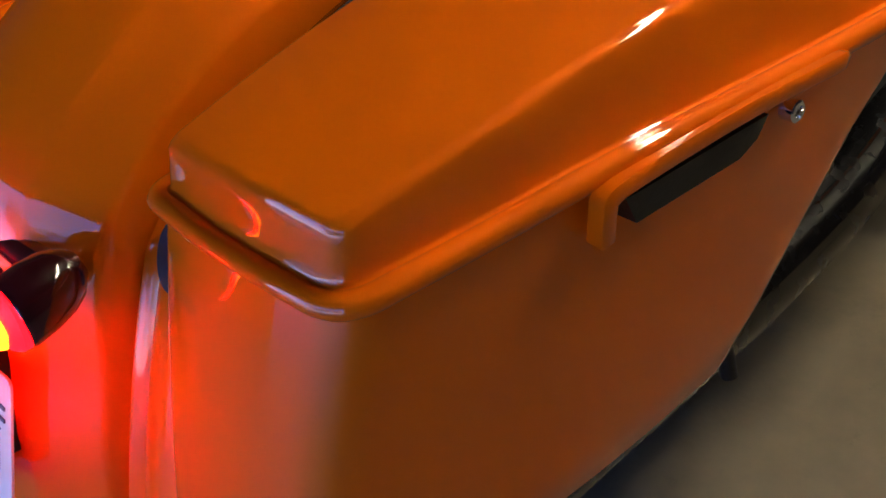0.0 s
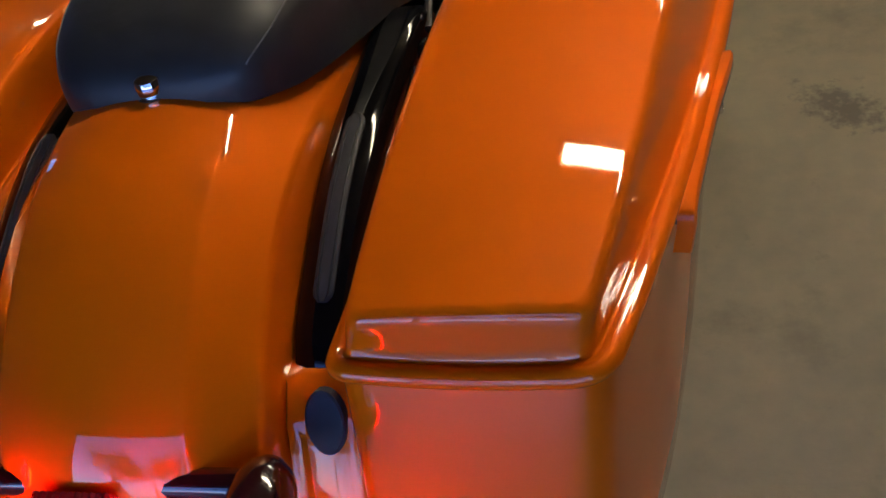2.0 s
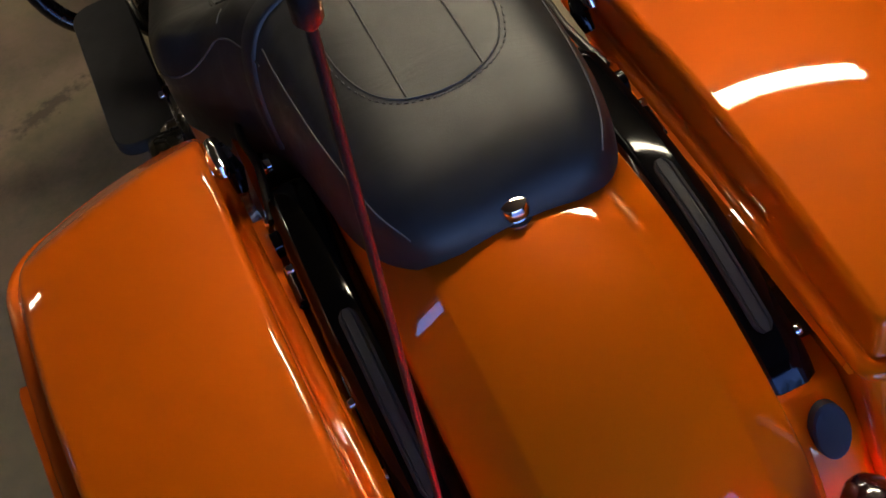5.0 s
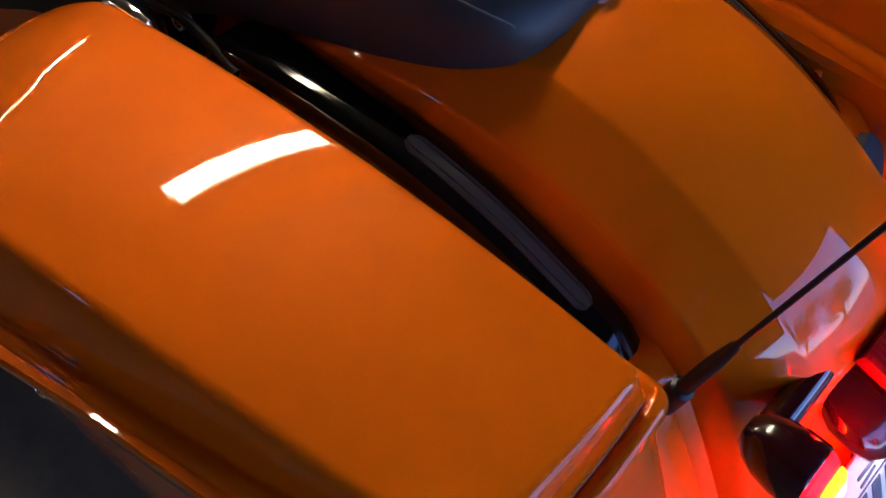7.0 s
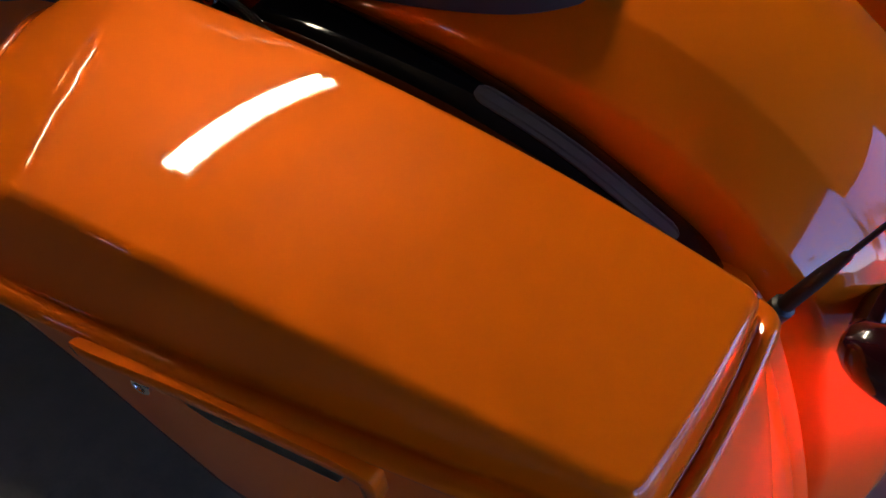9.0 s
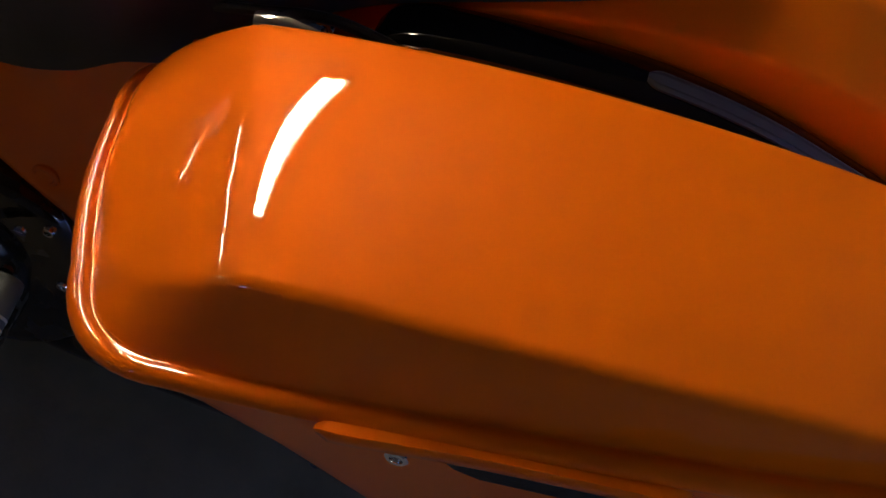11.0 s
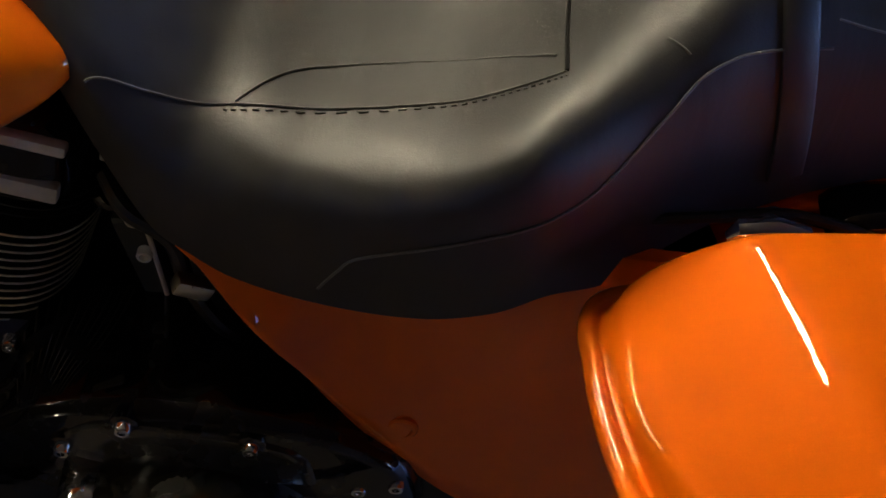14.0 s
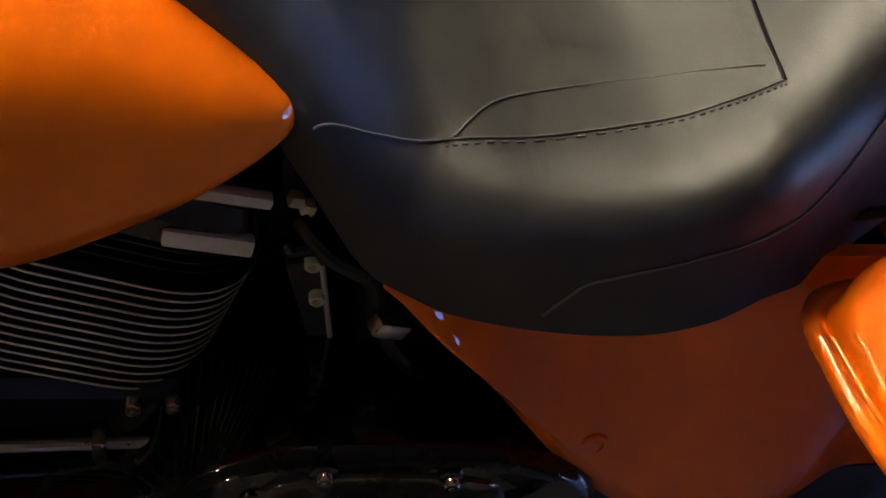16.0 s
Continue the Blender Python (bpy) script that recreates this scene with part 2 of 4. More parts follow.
def rounded_quad(corners, radii, per_corner=7, per_side=12, bulge=(0, 0, 0, 0)):
    """A closed outline with rounded corners; bulge bows a side outwards."""
    pts = []
    n = len(corners)
    cs = [Vector(c) for c in corners]
    mid = sum(cs, Vector((0, 0))) / n
    for i in range(n):
        p, c, q = cs[i - 1], cs[i], cs[(i + 1) % n]
        u, w = (p - c).normalized(), (q - c).normalized()
        half = math.acos(max(-1, min(1, u.dot(w)))) / 2
        d = radii[i] / math.tan(half)
        a, b = c + u * d, c + w * d
        for k in range(per_corner):
            t = k / (per_corner - 1)
            e = (1 - t) * (1 - t) * a + 2 * t * (1 - t) * c + t * t * b
            pts.append(e)
        nxt = cs[(i + 2) % n]
        w2 = (c - q).normalized()
        half2 = math.acos(max(-1, min(1, w2.dot((nxt - q).normalized())))) / 2
        a2 = q + w2 * (radii[(i + 1) % n] / math.tan(half2))
        out = Vector((w.y, -w.x))
        if out.dot((c + q) / 2 - mid) < 0:
            out = -out
        for k in range(1, per_side + 1):
            t = k / (per_side + 1)
            pts.append(b.lerp(a2, t) + out * bulge[i] * 4 * t * (1 - t))
    return pts


def tube(path, radius, sides=10, caps=True):
    """A round tube along points; radius may be a list."""
    pts = [Vector(p) for p in path]
    rings = []
    up = None
    for i, p in enumerate(pts):
        d = (pts[min(i + 1, len(pts) - 1)] - pts[max(i - 1, 0)]).normalized()
        if up is None:
            up = Vector((0, 0, 1)) if abs(d.z) < 0.9 else Vector((1, 0, 0))
        a = d.cross(up).normalized()
        up = a.cross(d).normalized()
        r = radius[i] if isinstance(radius, (list, tuple)) else radius
        rings.append([p + (a * math.cos(t) + up * math.sin(t)) * r for t in (2 * math.pi * k / sides for k in range(sides))])
    return loft(rings, (caps, caps))


def spline(points, n=8):
    """Points along a Catmull-Rom curve."""
    ps = [Vector(p) for p in points]
    out = []
    for i in range(len(ps) - 1):
        p0, p1, p2, p3 = ps[max(i - 1, 0)], ps[i], ps[i + 1], ps[min(i + 2, len(ps) - 1)]
        for k in range(n):
            t = k / n
            out.append(0.5 * (2 * p1 + (p2 - p0) * t + (2 * p0 - 5 * p1 + 4 * p2 - p3) * t * t + (3 * p1 - p0 - 3 * p2 + p3) * t ** 3))
    out.append(ps[-1])
    return out


def box_bm(size, bevel=0.0, segs=2):
    bm = bmesh.new()
    bmesh.ops.create_cube(bm, size=1.0)
    bmesh.ops.scale(bm, vec=size, verts=bm.verts)
    if bevel:
        bmesh.ops.bevel(bm, geom=list(bm.edges), offset=bevel, segments=segs, affect="EDGES", profile=0.6)
    return bm


def box(name, at, size, mat, parent=None, bevel=0.003, rot=(0, 0, 0), label="", segs=2):
    bm = box_bm(size, bevel, segs)
    bmesh.ops.transform(bm, matrix=pose(*at, *rot), verts=bm.verts)
    return from_bm(name, bm, mat, parent, label=label)


def disc_rings(profile, at, axis="x", side=1, n=24):
    """A turned part: profile of (radius, along), about an axis through at."""
    rings = []
    for r, h in profile:
        ring = []
        for k in range(n):
            c, s = math.cos(2 * math.pi * k / n) * r, math.sin(2 * math.pi * k / n) * r
            p = {"x": (h * side, c, s), "y": (c, h * side, s), "z": (c, s, h * side)}[axis]
            ring.append((at[0] + p[0], at[1] + p[1], at[2] + p[2]))
        rings.append(ring)
    return loft(rings)


def bolt(name, at, r, mat, parent, axis="x", side=-1, h=0.007, n=12):
    """A socket screw: rounded head with a hollow."""
    prof = [(r, -0.004), (r, h * 0.7), (r * 0.85, h), (r * 0.5, h), (r * 0.45, h * 0.45), (0.0005, h * 0.45)]
    v, f = disc_rings(prof, at, axis, side, n)
    return obj(name, v, f, mat, parent)


# ---- the room ----
def wall_panel(name, lo, hi, mat, label):
    bm = box_bm([hi[i] - lo[i] for i in range(3)])
    bmesh.ops.translate(bm, vec=[(hi[i] + lo[i]) / 2 for i in range(3)], verts=bm.verts)
    return tagged(from_bm(name, bm, mat, smooth=False), label, "wall", kind="structure")


ROOM = (-2.6, 3.6, -2.4, 9.5, 2.75)
X0, X1, Y0, Y1, ZC = ROOM
DOOR = (-1.7, 1.9, 1.95)

floor_v, floor_f = [], []
NX, NY = 36, 40
for j in range(NY + 1):
    for i in range(NX + 1):
        x, y = lerp(X0 - 0.2, X1 + 0.2, i / NX), lerp(Y0 - 0.2, Y1 + 0.2, j / NY)
        floor_v.append((x, y, 0.0015 * noise.noise((x * 1.7, y * 1.7, 0))))
for j in range(NY):
    for i in range(NX):
        a = j * (NX + 1) + i
        floor_f.append((a, a + 1, a + NX + 2, a + NX + 1))
tagged(obj("floor", floor_v, floor_f, CONCRETE), "worn tan concrete garage floor with stains and a patch painted lighter as if lit", "floor", kind="structure")


WIN = (1.35, 1.60, 1.25, 1.55)
wall_panel("wall_west_south", (X0 - 0.15, Y0 - 0.15, 0), (X0, WIN[0], ZC), WALL_BOUNCE, "plain painted garage side wall")
wall_panel("wall_west_north", (X0 - 0.15, WIN[1], 0), (X0, Y1 + 0.15, ZC), WALL_BOUNCE, "plain painted garage side wall")
wall_panel("wall_west_sill", (X0 - 0.15, WIN[0], 0), (X0, WIN[1], WIN[2]), WALL_BOUNCE, "plain wall below the window opening")
wall_panel("wall_west_lintel", (X0 - 0.15, WIN[0], WIN[3]), (X0, WIN[1], ZC), WALL_BOUNCE, "plain wall above the window opening")
wall_panel("wall_east", (X1, Y0 - 0.15, 0), (X1 + 0.15, Y1 + 0.15, ZC), WALL, "plain painted garage side wall")
wall_panel("wall_north", (X0, Y1, 0), (X1, Y1 + 0.15, ZC), WALL, "plain painted garage end wall")
wall_panel("wall_south_west", (X0, Y0 - 0.15, 0), (DOOR[0], Y0, ZC), WALL, "wall beside the open garage doorway")
wall_panel("wall_south_east", (DOOR[1], Y0 - 0.15, 0), (X1, Y0, ZC), WALL, "wall beside the open garage doorway")
wall_panel("wall_south_lintel", (DOOR[0], Y0 - 0.15, DOOR[2]), (DOOR[1], Y0, ZC), WALL, "lintel over the open garage doorway")
cl = wall_panel("ceiling", (X0 - 0.15, Y0 - 0.15, ZC), (X1 + 0.15, Y1 + 0.15, ZC + 0.12), CEIL, "plain garage ceiling board")
cl["category"] = "ceiling"

gv = [(-300, -300, -0.05), (300, -300, -0.05), (300, 300, -0.05), (-300, 300, -0.05)]
tagged(obj("ground", gv, [(0, 1, 2, 3)], DRIVE, smooth=False), "pale grey paved ground outside the garage", "ground", kind="structure")


def tree(at, height, seed):
    """A broad tree: tapered trunk, limbs, and a crown of many small leaves."""
    rnd = random.Random(seed)
    base = thing("tree", "leafy green tree standing outside the open doorway", "tree", "trees outside", at=at)
    verts, faces = [], []

    def add(v, f):
        k = len(verts)
        verts.extend(v)
        faces.extend([tuple(i + k for i in q) for q in f])

    add(*tube([(0, 0, 0), (0.05, 0, height * 0.3), (0.0, 0.1, height * 0.6), (0.1, 0, height * 0.85)], [0.22, 0.17, 0.10, 0.03], 10))
    tips = []
    for k in range(9):
        a, h = rnd.uniform(0, 6.28), rnd.uniform(0.3, 0.7) * height
        r = rnd.uniform(0.22, 0.36) * height
        end = Vector((r * math.cos(a), r * math.sin(a), h + rnd.uniform(0.12, 0.3) * height))
        add(*tube([(0, 0, h), (end.x * 0.5, end.y * 0.5, h + 0.3 * (end.z - h)), end], [0.08, 0.05, 0.015], 7))
        tips.append(end)
    obj("trunk", verts, faces, BARK, base)
    lv, lf = [], []
    for k in range(2600):
        c = rnd.choice(tips) * rnd.uniform(0.75, 1.05)
        p = c + Vector((rnd.gauss(0, 0.10), rnd.gauss(0, 0.10), rnd.gauss(0, 0.09))) * height
        u = Vector((rnd.gauss(0, 1), rnd.gauss(0, 1), rnd.gauss(0, 1))).normalized()
        w = u.orthogonal().normalized()
        s = rnd.uniform(0.08, 0.17)
        n = len(lv)
        lv += [p - u * s, p + w * s * 0.5, p + u * s, p - w * s * 0.5]
        lf.append((n, n + 1, n + 2, n + 3))
    me = bpy.data.meshes.new("crown")
    me.from_pydata([tuple(v) for v in lv], [], lf)
    me.materials.append(LEAF)
    new("crown", me).parent = base


for k, (x, y, h) in enumerate(((-4.6, -13.0, 6.5), (1.6, -17.0, 7.5), (6.0, -14.0, 6.0), (-1.6, -24.0, 8.0))):
    tree((x, y, -0.05), h, 40 + k)


def ceiling_light(at, length=1.22, tubes=2):
    """A fluorescent batten with its tubes along x."""
    base = thing("ceiling_light", "white fluorescent batten with glowing tubes, the short one an added fill light", "light", "ceiling lights", at=at)
    v, f = loft([[(x, y * s, z) for y, z in ((-0.080, 0.026), (0.080, 0.026), (0.05, 0.07), (-0.05, 0.07))] for x, s in ((0, 1), (length, 1))])
    obj("housing", v, f, WHITE_METAL, base)
    for k in range(tubes):
        y = (k - (tubes - 1) / 2) * 0.078
        v, f = tube([(0.03, y, 0), (length - 0.03, y, 0)], 0.019, 12)
        t = obj("tube", v, f, TUBE, base)
        for x in (0.015, length - 0.015):
            box("holder", (x, y, 0.012), (0.02, 0.03, 0.05), WHITE_METAL, t, 0.002)
    for x in (0.2, length - 0.2):
        v, f = tube([(x, 0, 0.07), (x, 0, ZC - at[2] + 0.002)], 0.006, 8)
        obj("hanger", v, f, WHITE_METAL, base)
    return base


for at, length, tubes in LAMPS:
    ceiling_light(at, length, tubes)

# ---- the motorcycle ----
bike = thing("motorcycle", "glossy orange touring motorcycle with black leather seat and hard saddlebags", "motorcycle")


def rim_z(y):
    return 0.655 - 0.036 * smooth01((y + 0.15) / 0.5)


def lid_top(x, y):
    z = 0.722 - 0.36 * (y + 0.02) ** 2 - 0.85 * (x - 0.280) ** 2
    d = y - 0.200 + 0.30 * (x - 0.31)
    h = 0.5 * (d + math.sqrt(d * d + 0.00009))
    z -= 0.50 * h + 0.30 * h * h
    floor_z = rim_z(y) + 0.010
    return 0.5 * (z + floor_z + math.sqrt((z - floor_z) ** 2 + 0.00004))


RIM = [(0.184, -0.298), (0.394, -0.300), (0.460, 0.270), (0.206, 0.338)]
RIM_R = [0.022, 0.044, 0.085, 0.050]
TOP = [(0.207, -0.278), (0.380, -0.272), (0.416, 0.262), (0.214, 0.322)]
TOP_R = [0.012, 0.016, 0.085, 0.05]


def inset(corners, d):
    mid = sum((Vector(c) for c in corners), Vector((0, 0))) / 4
    out = []
    for c in corners:
        out.append((c[0] + (d if c[0] < mid.x else -d), c[1] + (d if c[1] < mid.y else -d)))
    return out


BOW = (0.003, 0.010, 0.006, 0.0)


def saddlebag(side):
    # body
    rings = []
    levels = (0.0, 0.06, 0.2, 0.4, 0.6, 0.8, 0.93, 0.985, 1.0)
    for s in levels:
        z0 = 0.640
        dz = s * 0.275
        tuck = 0.0 if s < 0.9 else 0.022 * ((s - 0.9) / 0.1) ** 2
        rear = -0.292 - 0.42 * dz + 0.25 * dz * dz
        front = 0.268 - 0.93 * dz
        cs = [(0.189 + tuck, rear + tuck), (0.388 - 0.10 * dz - tuck, rear + tuck),
              (0.450 - 0.16 * dz - tuck, front - tuck), (0.212 + tuck, front + 0.062 - tuck)]
        q = rounded_quad(cs, [0.02, 0.042, 0.06, 0.04], bulge=BOW)
        ring = []
        for p in q:
            zt = rim_z(p.y) - 0.012 - 0.030 * (p.x - 0.20)
            ring.append((p.x, p.y, lerp(zt, z0, smooth01(s * 3)) - dz))
        rings.append(ring)
    v, f = loft(rings)
    body = obj("saddlebag", mirror(v, side), f, PAINT, bike, angle=40, label="orange stretched hard saddlebag, rear lower edge swept back")
    # lid
    rings = []

    def ring(corners, radii, d, dz, top=False, bow=1.0):
        out = []
        for p in rounded_quad(inset(corners, d), [max(0.004, r - d) for r in radii], 12, 64, [b * bow for b in BOW]):
            out.append((p.x, p.y, (lid_top(p.x, p.y) if top else rim_z(p.y) - 0.030 * (p.x - 0.20)) + dz))
        return out

    for d, h in ((0.014, -0.013), (0.004, -0.013), (0.0, -0.010), (-0.003, -0.005), (-0.003, -0.001), (0.0, 0.003), (0.004, 0.005), (0.0085, 0.0046), (0.0108, 0.0028), (0.0125, 0.0026), (0.0145, 0.005)):
        rings.append(ring(RIM, RIM_R, d, h))
    low, high = rings[-1], ring(TOP, TOP_R, -0.0025, -0.0045, True)
    for t in (0.12, 0.25, 0.37, 0.5, 0.62, 0.75, 0.87):
        rings.append([tuple(lerp(a, b, t) for a, b in zip(p, q)) for p, q in zip(low, high)])
    rings.append(high)
    rings.append(ring(TOP, TOP_R, -0.0008, -0.0028, True))
    rings.append(ring(TOP, TOP_R, 0.002, -0.0008, True))
    rings.append(ring(TOP, TOP_R, 0.006, 0, True))
    base = [Vector((p[0], p[1])) for p in rings[-1]]
    for s in [1 - j / 16 for j in range(1, 17)]:
        out = []
        for p in base:
            c = Vector((0.303, round(min(0.264, max(-0.24, p.y * 0.92)) / 0.008) * 0.008))
            q = c.lerp(p, s)
            out.append((q.x, q.y, lid_top(q.x, q.y)))
        rings.append(out)
    v, f = loft(rings, (True, False))
    lid = obj("lid", mirror(v, side), f, PAINT, body, angle=180, label="glossy orange lid with a raised flat top")
    normals, wall = [], []
    for vert in lid.data.vertices:
        x, y, z = vert.co.x * side, vert.co.y, vert.co.z
        n = vert.normal.copy()
        if abs(z - lid_top(x, y)) < 2e-5:
            e = 0.002
            gx = (lid_top(x + e, y) - lid_top(x - e, y)) / (2 * e)
            gy = (lid_top(x, y + e) - lid_top(x, y - e)) / (2 * e)
            n = Vector((-gx * side, -gy, 1)).normalized()
        elif z > rim_z(y) - 0.030 * (x - 0.20) + 0.0058:
            wall.append(vert.index)
        normals.append(n)
    near = {i: [] for i in wall}
    for e in lid.data.edges:
        for p, q in (e.vertices, reversed(e.vertices)):
            if p in near:
                near[p].append(q)
    for turn in range(4):
        fresh = {i: (normals[i] + sum((normals[j] for j in near[i]), Vector())).normalized() for i in wall}
        for i, n in fresh.items():
            normals[i] = n
    lid.data.normals_split_custom_set_from_vertices(normals)
    # latch handle: a bar with a leg at its rear end
    bar = spline([(0.424, -0.124, 0.602), (0.430, -0.124, 0.628), (0.431, -0.119, 0.637), (0.433, -0.09, 0.638), (0.441, 0.0, 0.634),
                  (0.450, 0.084, 0.626), (0.444, 0.090, 0.622)], 7)
    rr = []
    for i, p in enumerate(bar):
        d = (bar[min(i + 1, len(bar) - 1)] - bar[max(0, i - 1)]).normalized()
        out = Vector((1, 0, 0))
        up = out.cross(d).normalized() * -1
        w, h = 0.0075, 0.0065
        rr.append([p + out * (w * a) + up * (h * b) for a, b in ((-1, -0.8), (0.8, -1), (1, -0.7), (1, 0.7), (0.75, 1), (-1, 1))])
    v, f = loft(rr)
    obj("latch_handle", mirror(v, side), f, PAINT, body, angle=50, label="orange lever latch along the bag side")
    # A raised black plate stands in for the shade in the latch hollow.
    rec = []
    for d in (-0.012, 0.0035):
        rec.append([(0.4375 + 0.075 * y + d - 0.25 * (0.615 - z) * 0.4, y, z) for y, z in ((0.022, 0.618), (-0.108, 0.628), (-0.100, 0.604), (-0.005, 0.597), (0.012, 0.604))])
    v, f = loft(rec)
    obj("latch_shade_plate", mirror(v, side), f, SATIN_BLACK, body, label="black plate standing in for the shaded hollow behind the latch")
    v, f = disc_rings([(0.008, -0.006), (0.008, 0.0040), (0.0068, 0.005), (0.0045, 0.005), (0.004, 0.003), (0.0005, 0.003)], (0.4435 * side, 0.047, 0.607), "x", side, 18)
    obj("lock", v, f, CHROME, body, label="chrome key lock")
    # inner seat of the lid and hinge
    v, f = tube([(0.214 * side, 0.205, 0.674), (0.201 * side, 0.212, 0.682), (0.189 * side, 0.215, 0.678)], [0.010, 0.012, 0.009], 12)
    barrel = tube([(0.201 * side, 0.188, 0.676), (0.201 * side, 0.192, 0.681), (0.201 * side, 0.212, 0.684), (0.201 * side, 0.234, 0.680), (0.201 * side, 0.239, 0.674)], [0.005, 0.009, 0.0105, 0.009, 0.005], 16)
    n = len(v)
    v, f = v + barrel[0], f + [tuple(i + n for i in q) for q in barrel[1]]
    h = obj("hinge", v, f, CHROME, body, label="chrome lid hinge")
    v, f = tube([(0.196 * side, 0.225, 0.684), (0.190 * side, 0.200, 0.668), (0.192 * side, 0.186, 0.650)], [0.007, 0.010, 0.006], 10)
    obj("hinge_arm", v, f, GLOSS_BLACK, h)
    rings = []
    for y in [lerp(0.16, -0.27, k / 12) for k in range(13)]:
        z = rim_z(y)
        rings.append([(0.199, y, z - 0.03), (0.186, y, z - 0.028), (0.180, y, z - 0.012), (0.186, y, z + 0.000), (0.199, y, z + 0.001)])
    v, f = loft(rings)
    obj("inner_flange", mirror(v, side), f, PAINT, body)
    for y in (-0.21, -0.05):
        bolt("flange_screw", (0.176 * side, y, 0.622), 0.005, CHROME, body, "x", -side, 0.004)
    return body


bag_right = saddlebag(1)
bag_left = saddlebag(-1)

# rear fender
FC = (-0.055, 0.325)


def crown(x):
    """Drop of the fender's skin below its crest at x."""
    a = abs(x)
    return -2.4 * min(a, 0.079) ** 2 - 0.90 * max(0.0, a - 0.079)


PROFILE = [(0.122 * k / 52, crown(0.122 * k / 52)) for k in range(53)] + [(0.1245, -0.060), (0.126, -0.085), (0.127, -0.14)]


def fender_point(x, dr, a):
    r = 0.430 + 0.006 * smooth01((a + 6) / 26) - 0.036 * smooth01((a - 40) / 24) + dr
    return (x, FC[0] - r * math.sin(radians(a)), FC[1] + r * math.cos(radians(a)))


rings = []
half = PROFILE
full = [(-x, d) for x, d in half[::-1]] + half[1:]
for a in [lerp(-46, 92, k / 44) for k in range(45)]:
    outer = [fender_point(x, d, a) for x, d in full]
    inner = [fender_point(x * 0.97, d - 0.004, a) for x, d in full[::-1]]
    rings.append(outer + inner)
v, f = loft(rings)
fender = obj("rear_fender", v, f, PAINT, bike, angle=60, label="glossy orange rear fender with raised centre")

v, f = disc_rings([(0.016, -0.012), (0.016, 0.0), (0.0145, 0.002), (0.0115, 0.003), (0.0135, 0.006), (0.0135, 0.013), (0.0115, 0.017), (0.007, 0.019), (0.003, 0.0195), (0.0005, 0.0195)],
                  (0.004, -0.078, 0.754), "z", 1, 20)
obj("seat_bolt", v, f, CHROME, fender, label="chrome thumb screw holding the seat")

# filler panels between fender and bags
for side in (1, -1):
    rings = []
    for k in range(15):
        t = k / 14
        z = lerp(0.603, 0.29, t)
        y = -0.270 - 0.62 * (0.603 - z) + 0.55 * (0.603 - z) ** 2
        if k == 0:
            y += 0.012
        rings.append([(0.120, y + 0.05, z), (0.124, y + 0.004, z), (0.129, y - 0.006, z), (0.136, y - 0.004, z), (0.141, y + 0.002, z), (0.160, y, z), (0.180, y + 0.001, z), (0.190, y + 0.010, z), (0.191, y + 0.05, z)])
    v, f = loft(rings)
    panel = obj("filler_panel", mirror(v, side), f, PAINT, bike, angle=50, label="orange filler panel between fender and saddlebag")
    if side == 1:
        n = Vector((0, -0.88, 0.47)).normalized()
        u, w = Vector((1, 0, 0)), Vector((0, 0.47, 0.88)).normalized()
        c0 = Vector((0.161, -0.2840, 0.583))
        rr = []
        for s, h in ((1.0, -0.006), (1.0, 0.003), (0.9, 0.005), (0.5, 0.0058), (0.02, 0.006)):
            rr.append([c0 + n * h + u * (0.0165 * s * math.cos(t)) + w * (0.027 * s * math.sin(t)) for t in (2 * math.pi * k / 24 for k in range(24))])
        v, f = loft(rr)
        obj("plug", v, f, PLUG, panel, label="oval blue-grey rubber plug")

# antenna on the left
A0, AD = Vector((-0.163, -0.292, 0.625)), Vector((0.045, -0.262, 0.964)).normalized()
v, f = tube([A0 - AD * 0.02, A0 + AD * 0.01, A0 + AD * 0.012, A0 + AD * 0.055, A0 + AD * 0.085, A0 + AD * 0.09, A0 + AD * 0.5, A0 + AD * 0.735],
            [0.0095, 0.0095, 0.0065, 0.0060, 0.0042, 0.0022, 0.0019, 0.0017], 12)
mast = obj("antenna", v, f, SATIN_BLACK, bike, label="thin black whip antenna leaning backwards")
tip = A0 + AD * 0.735
v, f = tube([tip, tip + AD * 0.004, tip + AD * 0.016, tip + AD * 0.02], [0.0018, 0.004, 0.004, 0.0015], 12)
obj("tip", v, f, SATIN_BLACK, mast)

